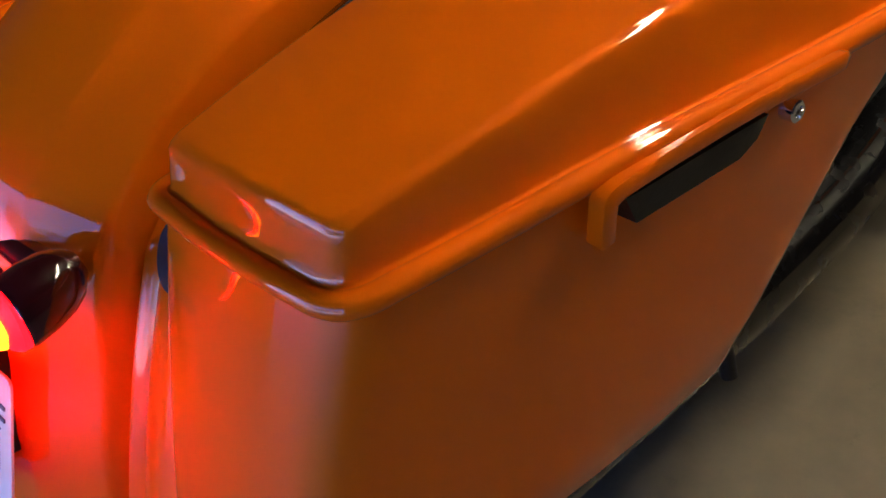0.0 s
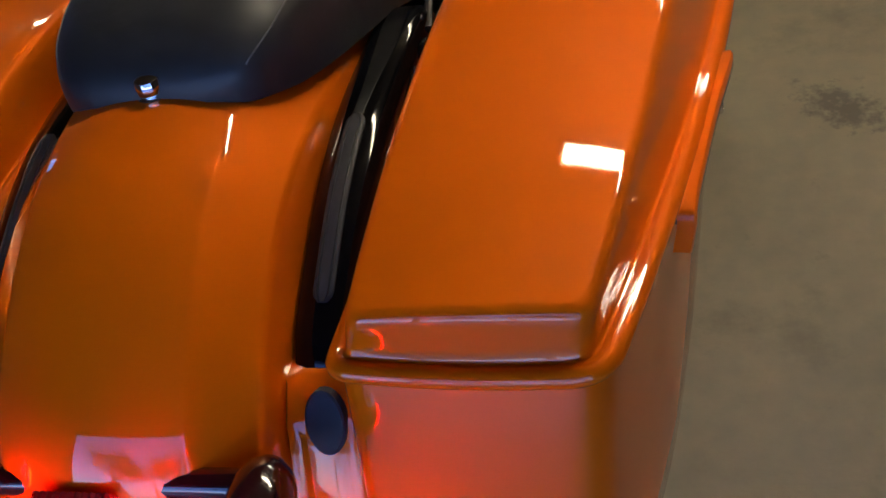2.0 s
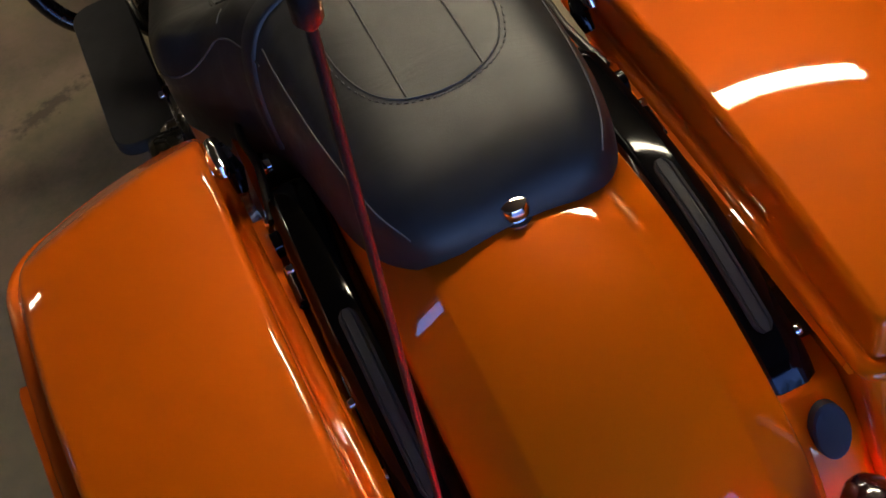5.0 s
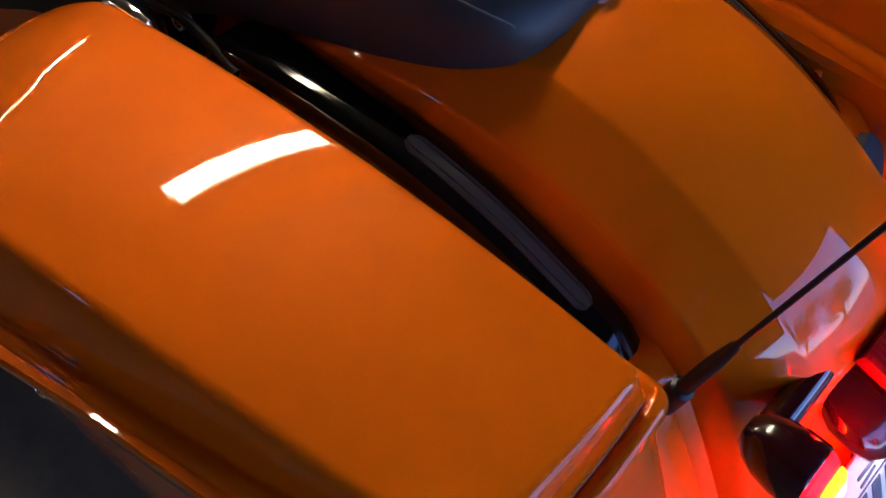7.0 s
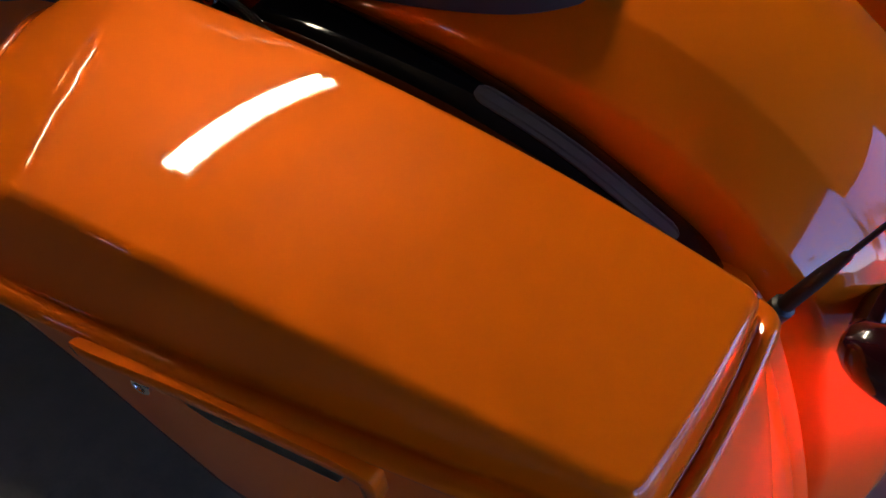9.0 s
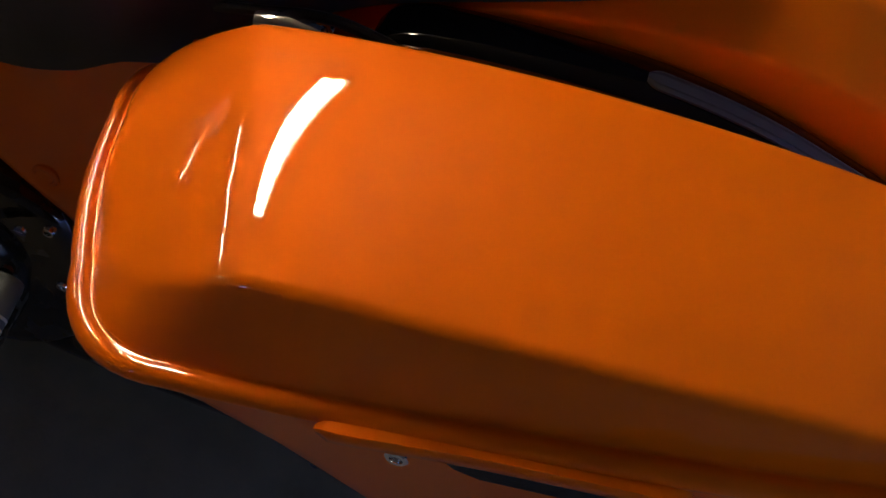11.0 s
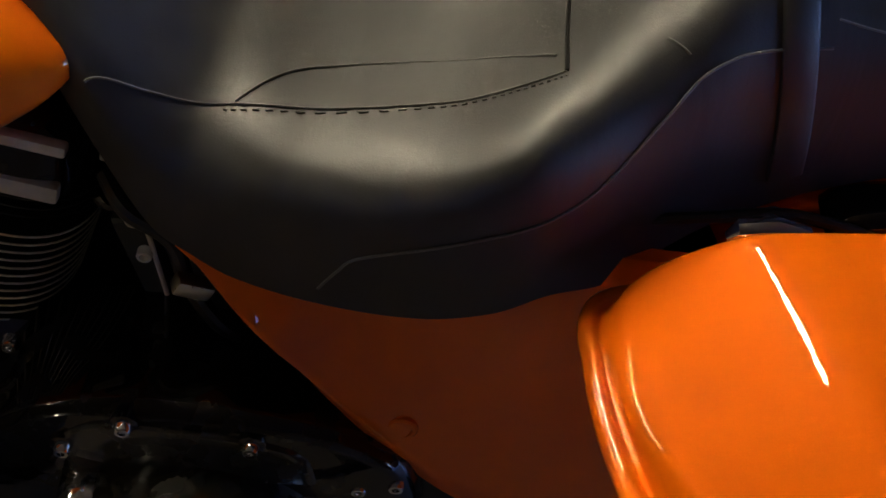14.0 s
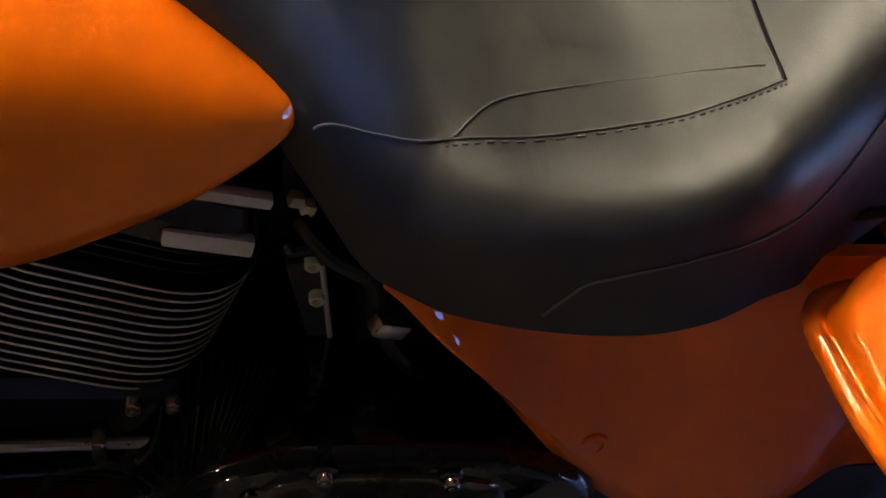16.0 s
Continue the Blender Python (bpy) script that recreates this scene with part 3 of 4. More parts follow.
# fender struts
STRUT = [(0.165, 0.655), (0.15, 0.670), (0.10, 0.680), (0.0, 0.684), (-0.06, 0.679), (-0.12, 0.666), (-0.18, 0.644), (-0.228, 0.622), (-0.256, 0.592)]
for side in (1, -1):
    line = spline([(0, y, z) for y, z in STRUT], 12)
    rings = []
    for i, p in enumerate(line):
        d = (line[min(i + 1, len(line) - 1)] - line[max(0, i - 1)]).normalized()
        up = Vector((0, -d.z, d.y)) * (1 if d.y > 0 else -1)
        if up.z < 0:
            up = -up
        ring = []
        for x, h in ((0.128, -0.05), (0.126, -0.012), (0.130, -0.003), (0.140, 0.0), (0.164, 0.0), (0.174, -0.004), (0.178, -0.014), (0.178, -0.05)):
            ring.append(p + Vector((x, 0, 0)) + up * h)
        rings.append(ring)
    v, f = loft(rings)
    strut = obj("fender_strut", mirror(v, side), f, STRUT_BLACK, bike, angle=50, label="gloss black curved fender strut")
    pad = [p for p in line if -0.208 < p.y < -0.03]
    rings = []
    for i, p in enumerate(pad):
        d = (pad[min(i + 1, len(pad) - 1)] - pad[max(0, i - 1)]).normalized()
        up = Vector((0, -d.z, d.y))
        if up.z < 0:
            up = -up
        w = 0.0088 * {0: 0.45, 1: 0.85}.get(min(i, len(pad) - 1 - i), 1.0)
        ring = []
        for x, h in ((-1, -0.002), (-1, 0.002), (-0.7, 0.0035), (-0.55, 0.0018), (-0.45, 0.0030), (0.45, 0.0030), (0.55, 0.0018), (0.7, 0.0035), (1, 0.002), (1, -0.002)):
            ring.append(p + Vector((0.152 + x * w, 0, 0)) + up * h)
        rings.append(ring)
    v, f = loft(rings)
    obj("strut_pad", mirror(v, side), f, RUBBER, strut, angle=50, label="dark grey rubber strip")
    v, f = tube([(0.174 * side, 0.10, 0.652), (0.186 * side, 0.10, 0.652)], 0.013, 16)
    obj("guard_mount", v, f, STRUT_BLACK, strut)
    for y, z in ((0.128, 0.655), (0.10, 0.655), (0.057, 0.660), (0.040, 0.645), (-0.097, 0.645), (-0.16, 0.622)):
        bolt("strut_bolt", (0.179 * side, y, z), 0.0055, CHROME, strut, "x", side)

# tail lamp, signals and plate
lampset = obj("tail_lamp", *loft([[(x * 0.080 * s, -0.385 - h, 0.572 + 0.028 * s * z - 0.35 * h) for x, z in
                                   ((math.cos(t), math.sin(t)) for t in (2 * math.pi * k / 28 for k in range(28)))]
                                  for s, h in ((0.8, -0.03), (1.0, 0.0), (1.0, 0.022), (0.93, 0.036), (0.75, 0.046), (0.4, 0.052), (0.03, 0.053))]),
              SMOKE_GLARE, bike, label="smoked oval tail lamp housing")
rings = []
for k in range(23):
    t = k / 22
    x = lerp(-0.040, 0.026, t)
    d = 0.0014 * (k % 2)
    rings.append([(x, -0.378, 0.616 + d), (x, -0.408, 0.606 + d), (x, -0.411, 0.602), (x, -0.405, 0.594), (x, -0.372, 0.604)])
v, f = loft(rings)
obj("ribbed_lens", v, f, RED_LENS, lampset, smooth=False, label="ribbed red lens")
box("plate_light", (0.0, -0.430, 0.5400), (0.05, 0.012, 0.004), PLATE_LAMP, lampset, 0.001, label="glowing plate light")
for side in (1, -1):
    pod = obj("turn_signal", *loft([[((0.143 + 0.027 * r * math.cos(t)) * side, y, 0.602 + 0.35 * (y + 0.40) * 0.3 + 0.027 * r * math.sin(t)) for t in (2 * math.pi * k / 24 for k in range(24))]
                                    for y, r in ((-0.398, 0.93), (-0.395, 1.0), (-0.378, 1.0), (-0.362, 0.90), (-0.350, 0.70), (-0.342, 0.4), (-0.340, 0.03))]),
              SMOKE_GLARE, bike, label="smoked bullet turn signal with a lit red lamp")
    n = Vector((0.0, -0.90, 0.1)).normalized()
    u, w = Vector((1, 0, 0)), Vector((0, 0.1, 0.9)).normalized()
    c0 = Vector((0.143 * side, -0.398, 0.6015))
    rr = [[c0 + n * h + u * (0.0245 * s * math.cos(t)) + w * (0.0245 * s * math.sin(t)) for t in (2 * math.pi * k / 20 for k in range(20))]
          for s, h in ((1.0, -0.004), (1.0, 0.004), (0.85, 0.009), (0.6, 0.012))]
    v, f = loft(rr, (True, True))
    obj("lens", v, f, LENS_GLOW, pod, label="glowing red lens")
    for name, mat, r, h0, note in (("reflector", REFLECTOR, 0.0175, 0.0115, "glowing orange reflector"), ("bulb", BULB, 0.0090, 0.0175, "bright lit bulb")):
        rr = [[c0 + n * (h0 + h * r) + u * (r * s * (1 + 0.10 * math.sin(5 * t + side)) * math.cos(t)) + w * (r * s * (1 + 0.12 * math.sin(3 * t)) * math.sin(t)) for t in (2 * math.pi * k / 24 for k in range(24))]
              for s, h in ((1.0, 0.0), (0.9, 0.3), (0.5, 0.45), (0.05, 0.5))]
        v, f = loft(rr)
        obj(name, v, f, mat, pod, label=note)
v, f = tube([(-0.12, -0.355, 0.598), (0.12, -0.355, 0.598)], 0.013, 14)
obj("signal_bar", v, f, SMOKE_GLARE, lampset)

PC, PT = Vector((0.010, -0.432, 0.478)), radians(-24)
pm = Matrix.Translation(PC) @ Matrix.Rotation(PT, 4, "X")
q = rounded_quad([(-0.092, -0.054), (0.092, -0.054), (0.092, 0.054), (-0.092, 0.054)], [0.008] * 4, 5, 3)
v, f = loft([[pm @ Vector((p.x, 0.0, p.y)) for p in q], [pm @ Vector((p.x, -0.002, p.y)) for p in q]])
plate = obj("licence_plate", v, f, PLATE, bike, angle=30, label="white paper licence plate, its marks not legible")


def plate_bar(x, z, w, h, rot=0.0):
    bm = box_bm((w, 0.0012, h))
    bmesh.ops.transform(bm, matrix=pm @ Matrix.Translation((x, -0.0028, z)) @ Matrix.Rotation(rot, 4, "Y"), verts=bm.verts)
    from_bm("mark", bm, INK, plate, smooth=False)


for k in range(7):
    plate_bar(-0.066 + k * 0.022, -0.013, 0.013, 0.030)
for k in range(3):
    plate_bar(-0.055 + k * 0.052, 0.027, 0.030, 0.0035, 0.1)
    plate_bar(-0.055 + k * 0.052, 0.017, 0.024, 0.0030, -0.08)
plate_bar(0.0, 0.043, 0.12, 0.0012)
plate_bar(0.0, 0.008, 0.15, 0.0012)
plate_bar(-0.02, -0.042, 0.11, 0.007)
for z in (0.018, 0.028):
    plate_bar(0.074, z, 0.018, 0.003)
v, f = loft([[pm @ Vector((x, 0.003, z)) for x, z in ((-0.06, -0.03), (0.06, -0.03), (0.05, 0.07), (-0.05, 0.07))],
             [pm @ Vector((x, 0.06, z)) for x, z in ((-0.06, -0.01), (0.06, -0.01), (0.05, 0.05), (-0.05, 0.05))]])
obj("plate_bracket", v, f, SATIN_BLACK, bike)

# seat
SEAT = [(-0.088, 0.052, 0.757, 0.744, 0.0), (-0.080, 0.078, 0.772, 0.740, 0.0), (-0.060, 0.098, 0.788, 0.732, 0.0), (-0.03, 0.113, 0.800, 0.722, 0.0), (0.02, 0.125, 0.808, 0.708, 0.0),
        (0.08, 0.131, 0.814, 0.690, 0.0), (0.16, 0.138, 0.820, 0.665, 0.0), (0.225, 0.150, 0.825, 0.636, 0.0), (0.265, 0.168, 0.816, 0.618, 0.0),
        (0.30, 0.188, 0.790, 0.598, 0.002), (0.345, 0.212, 0.748, 0.604, 0.008), (0.38, 0.223, 0.718, 0.592, 0.024), (0.43, 0.227, 0.693, 0.582, 0.022), (0.50, 0.219, 0.686, 0.576, 0.006),
        (0.56, 0.205, 0.692, 0.576, -0.004), (0.59, 0.197, 0.698, 0.586, -0.002), (0.62, 0.188, 0.720, 0.602, 0.0), (0.66, 0.166, 0.752, 0.655, 0.0), (0.70, 0.134, 0.784, 0.700, 0.0), (0.74, 0.108, 0.804, 0.735, 0.0), (0.775, 0.080, 0.814, 0.765, 0.0), (0.79, 0.050, 0.812, 0.78, 0.0)]
SEAT_X = 0.004


def seat_round(y):
    t = smooth01((y - 0.53) / 0.10)
    d = smooth01((y - 0.30) / 0.08)
    return lerp(lerp(0.44, 0.23, d), 0.56, t), lerp(lerp(0.60, 0.40, d), 0.66, t)


def seat_surface(y, t):
    """A point round the seat's section at y; t runs from the left foot over the top to the right foot."""
    w, zt, zb, dish = curve_table(SEAT, y)
    sp, sq = seat_round(y)
    c, s = math.cos(math.pi * (1 - t)), math.sin(math.pi * (1 - t))
    x = w * math.copysign(abs(c) ** sp, c)
    z = zb + (zt - zb) * abs(s) ** sq
    rise = dish * (abs(x) / w) ** 2 * (1 if s > 0.3 else s / 0.3)
    return Vector((x + SEAT_X, y, z + rise))


def seat_at(x, y, lift=0.0):
    w, zt, zb, dish = curve_table(SEAT, y)
    sp, sq = seat_round(y)
    u = min(0.999, abs(x) / w)
    s = math.sqrt(max(0.0, 1 - u ** (2 / sp)))
    return Vector((x + SEAT_X, y, zb + (zt - zb) * s ** sq + dish * u * u + lift))


ys = [lerp(-0.088, 0.79, (k / 160)) for k in range(161)]
rings = []
for y in ys:
    top = [seat_surface(y, 0.5 - 0.5 * math.cos(math.pi * k / 72)) for k in range(73)]
    w, zt, zb, dish = curve_table(SEAT, y)
    under = [Vector((w * s * 0.93, y, zb - 0.006)) for s in (0.9, 0.4, -0.4, -0.9)]
    rings.append(top + under)
v, f = loft(rings)
seat = obj("seat", v, f, LEATHER, bike, angle=60, label="black leather two-up seat with stitched seams")


def seam(points, r=0.0009, lift=0.0008, n=8, mat=THREAD):
    pts = [seat_at(p.x, p.y, lift) for p in spline([(x, y, 0) for x, y in points], n)]
    v, f = tube(pts, r, 6)
    return obj("seam", v, f, mat, seat, label="grey thread seam")


U = [(0.078, 0.205), (0.077, 0.15), (0.073, 0.098), (0.060, 0.060), (0.040, 0.040), (0.015, 0.031), (0.0, 0.030)]
seam(U + [(-x, y) for x, y in U[-2::-1]])
dash = [seat_at(p.x, p.y, 0.0008) for p in spline([(x * 1.055, y - 0.004, 0) for x, y in U + [(-x, y) for x, y in U[-2::-1]]], 9)]
for a, b in zip(dash[::2], dash[1::2]):
    v, f = tube([a, b], 0.0007, 5)
    obj("stitch", v, f, THREAD, seat)
for s in (1, -1):
    seam([(0.0345 * s, 0.205), (0.035 * s, 0.13), (0.035 * s, 0.038)])
    seam([(0.122 * s, 0.195), (0.121 * s, 0.15), (0.114 * s, 0.05), (0.102 * s, -0.03), (0.086 * s, -0.068)], 0.0009)
    # driver's seat seams
    seam([(0.141 * s, 0.357), (0.142 * s, 0.38), (0.141 * s, 0.41), (0.140 * s, 0.455), (0.147 * s, 0.532), (0.150 * s, 0.576), (0.158 * s, 0.626), (0.161 * s, 0.660)], 0.0009)
    seam([(0.121 * s, 0.363), (0.113 * s, 0.375), (0.097 * s, 0.410), (0.092 * s, 0.455), (0.1016 * s, 0.509), (0.116 * s, 0.539), (0.147 * s, 0.567)], 0.0008)
    d2 = [seat_at(p.x, p.y, 0.0007) for p in spline([(0.145 * s, 0.357, 0), (0.146 * s, 0.38, 0), (0.145 * s, 0.41, 0), (0.144 * s, 0.455, 0), (0.151 * s, 0.532, 0), (0.154 * s, 0.576, 0)], 12)]
    for a, b in zip(d2[::2], d2[1::2]):
        v, f = tube([a, b], 0.0007, 5)
        obj("stitch", v, f, THREAD, seat)
    seam([(0.139 * s, 0.300), (0.144 * s, 0.293), (0.149 * s, 0.286)], 0.0008)
    # low side seam
    pts = []
    for p in spline([(0, 0.500, 0.593), (0, 0.488, 0.615), (0, 0.473, 0.633), (0, 0.4165, 0.659), (0, 0.355, 0.682), (0, 0.323, 0.703), (0, 0.294, 0.738), (0, 0.277, 0.761), (0, 0.258, 0.772), (0, 0.241, 0.775), (0, 0.195, 0.777)], 6):
        a, c = 0.0, 0.5
        for n in range(24):
            m = (a + c) / 2
            a, c = (m, c) if seat_surface(p.y, m).z < p.z else (a, m)
        q = seat_surface(p.y, a)
        pts.append(Vector((SEAT_X + (SEAT_X - q.x + 0.0007) * s, p.y, q.z + 0.0003)))
    v, f = tube(pts, 0.0011, 6)
    obj("seam", v, f, THREAD, seat, label="grey thread seam")
seam([(0.137, 0.357), (0.10, 0.356), (0.05, 0.354), (0.0, 0.353), (-0.05, 0.354), (-0.10, 0.356), (-0.141, 0.357)], 0.0016, mat=SATIN_BLACK)

# grab strap over the seat
rings = []
for k in range(41):
    t = k / 40
    a = lerp(0.015, 0.985, t)
    y = 0.226 - 0.030 * abs(2 * t - 1) ** 2.2
    row = []
    for dy, h in ((-0.0120, -0.001), (-0.0112, 0.0020), (-0.009, 0.0034), (0.009, 0.0034), (0.0112, 0.0020), (0.0120, -0.001)):
        p = seat_surface(y + dy, a)
        c = Vector((0, y + dy, curve_table(SEAT, y)[2] + 0.05))
        n = (p - c).normalized()
        row.append(p + n * (h + 0.001))
    rings.append(row)
v, f = loft(rings)
strap = obj("strap", v, f, LEATHER, seat, angle=40, label="black leather grab strap across the seat")
for s in (1, -1):
    bolt("strap_screw", (0.160 * s, 0.200, 0.655), 0.008, CHROME, strap, "x", s)

# side covers
LOWER = [(0.14, 0.340), (0.22, 0.336), (0.304, 0.334), (0.352, 0.337), (0.385, 0.355), (0.422, 0.390), (0.453, 0.425), (0.48, 0.461), (0.531, 0.528), (0.575, 0.552), (0.604, 0.578)]
for side in (1, -1):
    rings = []
    for k in range(31):
        y = lerp(0.604, 0.14, k / 30)
        lo = curve_table(LOWER, y)[0]
        hi = lerp(0.586, 0.612, smooth01((0.598 - y) / 0.15)) + 0.010 * smooth01((0.40 - y) / 0.12)
        ring = []
        for j in range(23):
            t = j / 22
            z = lerp(lo, hi, t)
            foot = 0.181 + 0.049 * smooth01((0.604 - y) / 0.08) - 0.040 * smooth01((0.26 - y) / 0.10)
            top = 0.180 + 0.008 * smooth01((0.602 - y) / 0.2)
            x = lerp(foot, top, smooth01(t) * 0.6 + t * 0.4) - 0.009 * (1 - smooth01(j / 2.5)) - 0.05 * max(0, t - 0.88)
            ring.append((x, y, z))
        ring += [(p[0] - 0.012, p[1], p[2]) for p in ring[::-1]]
        rings.append(ring)
    v, f = loft(rings)
    cover = obj("side_cover", mirror(v, side), f, PAINT, bike, angle=50, label="orange side cover under the seat")
    v, f = disc_rings([(0.013, -0.006), (0.013, 0.0015), (0.011, 0.003), (0.0085, 0.003), (0.0075, 0.001), (0.0005, 0.001)], (0.2215 * side, 0.43, 0.445), "x", side, 20)
    obj("cover_plug", v, f, PAINT, cover)

# fuel tank
TANK = [(0.666, 0.138, 0.696, 0.717), (0.671, 0.153, 0.686, 0.725), (0.70, 0.170, 0.652, 0.740), (0.76, 0.184, 0.600, 0.760), (0.86, 0.196, 0.545, 0.785),
        (1.00, 0.200, 0.550, 0.812), (1.14, 0.165, 0.590, 0.825), (1.24, 0.12, 0.640, 0.81), (1.27, 0.06, 0.68, 0.79)]
rings = []
for k in range(41):
    y = lerp(0.664, 1.27, (k / 40) ** 1.3)
    w, lo, hi = curve_table(TANK, y)
    ring = []
    for j in range(64):
        t = 2 * math.pi * j / 64
        c, s = math.cos(t), math.sin(t)
        e, g = (0.56, 0.64) if s > 0 else (0.80, 0.95)
        ring.append((w * math.copysign(abs(c) ** e, c), y, lerp(lo, hi, 0.34) + (hi - lo) * (0.66 if s > 0 else 0.34) * math.copysign(abs(s) ** g, s)))
    rings.append(ring)
v, f = loft(rings)
obj("fuel_tank", v, f, PAINT, bike, angle=60, label="glossy orange fuel tank tapering to the seat")

# frame, wheels
v, f = tube([(0, 0.15, 0.52), (0, 0.5, 0.55), (0, 0.8, 0.60), (0, 1.25, 0.80)], 0.035, 12)
obj("frame_tube", v, f, SATIN_BLACK, bike)
for s in (1, -1):
    v, f = tube(spline([(0.12 * s, 0.10, 0.55), (0.14 * s, 0.3, 0.50), (0.13 * s, 0.45, 0.30), (0.12 * s, 0.6, 0.20), (0.12 * s, 1.1, 0.20), (0.05 * s, 1.25, 0.70)], 6), 0.018, 10)
    obj("frame_rail", v, f, SATIN_BLACK, bike)


def wheel(name, y, r, w):
    prof = [(r - 0.09, -w * 0.45), (r - 0.05, -w * 0.5), (r - 0.02, -w * 0.42), (r, -w * 0.18), (r + 0.003, 0), (r, w * 0.18), (r - 0.02, w * 0.42), (r - 0.05, w * 0.5), (r - 0.09, w * 0.45)]
    v, f = disc_rings(prof, (0, y, r + 0.003), "x", 1, 48)
    ob = obj(name, v, f, TYRE, bike, label="black motorcycle tyre on a dark wheel")
    v, f = disc_rings([(r - 0.088, -w * 0.46), (r - 0.10, -w * 0.35), (0.06, -w * 0.25), (0.05, -w * 0.5), (0.002, -w * 0.5)], (0, y, r + 0.003), "x", 1, 40)
    obj("rim", v, f, GLOSS_BLACK, ob)


wheel("rear_wheel", -0.05, 0.325, 0.17)
wheel("front_wheel", 1.62, 0.320, 0.13)
for s in (1, -1):
    v, f = tube([(0.10 * s, 1.62, 0.32), (0.10 * s, 1.40, 0.85)], 0.027, 14)
    obj("fork", v, f, GLOSS_BLACK, bike)
v, f = tube([(0.0, 0.60, 0.24), (0.0, 0.0, 0.325)], 0.04, 10)
obj("swingarm", v, f, SATIN_BLACK, bike)

# engine block
box("crankcase", (0.0, 0.72, 0.285), (0.30, 0.56, 0.26), SATIN_BLACK, bike, 0.03, label="black engine crankcase", segs=3)
for cy, lean in ((0.838, 18), (1.06, -24)):
    m = pose(0.0, cy, 0.415, lean, 0, 0)
    core = disc_rings([(0.085, 0), (0.085, 0.20)], (0, 0, 0), "z", 1, 28)
    eng = obj("cylinder", [m @ Vector(p) for p in core[0]], core[1], SATIN_BLACK, bike, label="black finned engine cylinder")
    for k in range(16):
        z = 0.012 + k * 0.0102
        s = 1.0 if k < 13 else 0.92
        q = rounded_quad([(-0.145 * s, -0.12), (0.145 * s, -0.12), (0.145 * s, 0.12), (-0.145 * s, 0.12)], [0.085] * 4, 14, 3)
        rr = [[m @ Vector((p.x * e, p.y * e, z + h)) for p in q] for e, h in ((0.97, -0.0022), (1.0, -0.0010), (1.0, 0.0010), (0.97, 0.0022))]
        v, f = loft(rr)
        fin = obj("fin", v, f, SATIN_BLACK, eng)
        if k > 12:
            continue
        rr = [[m @ Vector((p.x * e, p.y * e, z + h)) for p in q] for e, h in ((0.992, 0.0012), (1.004, 0.0010), (1.004, -0.0006), (0.992, -0.0008))]
        v, f = loft(rr, (False, False))
        obj("fin_edge", v, f, FIN, fin, label="bare machined fin edge")
    for z0, h, w in ((0.185, 0.045, 0.150), (0.232, 0.022, 0.145)):
        q = rounded_quad([(-w, -0.095), (w, -0.095), (w, 0.095), (-w, 0.095)], [0.03] * 4, 6, 5)
        rr = [[m @ Vector((p.x * e, p.y * e, z0 + h * a)) for p in q] for e, a in ((0.96, 0), (1.0, 0.1), (1.0, 0.55), (0.93, 0.92), (0.88, 1.0))]
        v, f = loft(rr)
        obj("rocker_box", v, f, GLOSS_BLACK, eng, angle=30, label="gloss black rocker box")

box("rocker_trim", (-0.150, 0.722, 0.590), (0.012, 0.062, 0.014), FIN, bike, 0.003, (8, 12, 0), "bare aluminium rocker edge")
box("rocker_trim", (-0.150, 0.708, 0.634), (0.012, 0.055, 0.009), FIN, bike, 0.003, (8, 12, 0), "bare aluminium rocker edge")

# primary case on the left
q = [(0.40, 0.30), (0.42, 0.40), (0.50, 0.448), (0.62, 0.455), (0.70, 0.44), (0.80, 0.375), (0.95, 0.36), (1.06, 0.33), (1.10, 0.25), (1.05, 0.16), (0.90, 0.135), (0.70, 0.14), (0.52, 0.145), (0.43, 0.20)]
pts = [(p.x, p.y) for p in spline([(a, b, 0) for a, b in q + [q[0]]], 4)[:-1]]
cy0, cz0 = 0.72, 0.29
rr = []
for s, x in ((1.0, -0.12), (1.0, -0.225), (0.985, -0.236), (0.955, -0.241)):
    rr.append([(x, cy0 + (y - cy0) * s, cz0 + (z - cz0) * s) for y, z in pts])
v, f = loft(rr)
primary = obj("primary_cover", v, f, GLOSS_BLACK, bike, angle=40, label="gloss black primary drive cover")


def cover_plate(name, outline, x0, x1, mat, label, parent):
    pts = [(p.x, p.y) for p in spline([(a, b, 0) for a, b in outline + [outline[0]]], 4)[:-1]]
    my, mz = sum(p[0] for p in pts) / len(pts), sum(p[1] for p in pts) / len(pts)
    rr = []
    for s, x in ((1.0, x0), (1.0, lerp(x0, x1, 0.6)), (0.96, lerp(x0, x1, 0.95)), (0.90, x1), (0.4, x1 - 0.001)):
        rr.append([(x, my + (y - my) * s, mz + (z - mz) * s) for y, z in pts])
    v, f = loft(rr)
    return obj(name, v, f, mat, parent, angle=40, label=label)


cover_plate("inspection_cover", [(0.49, 0.385), (0.51, 0.428), (0.60, 0.440), (0.665, 0.434), (0.69, 0.40), (0.65, 0.385), (0.57, 0.378)], -0.236, -0.2455, OLIVE_REFLECTION, "satin black inspection cover", primary)
for y, z in ((0.636, 0.443), (0.541, 0.433), (0.685, 0.405)):
    v, f = disc_rings([(0.011, -0.01), (0.011, 0.003), (0.009, 0.004)], (-0.2415, y, z), "x", -1, 16)
    obj("boss", v, f, GLOSS_BLACK, primary)
    bolt("cover_screw", (-0.2455, y, z), 0.0065, CHROME, primary)
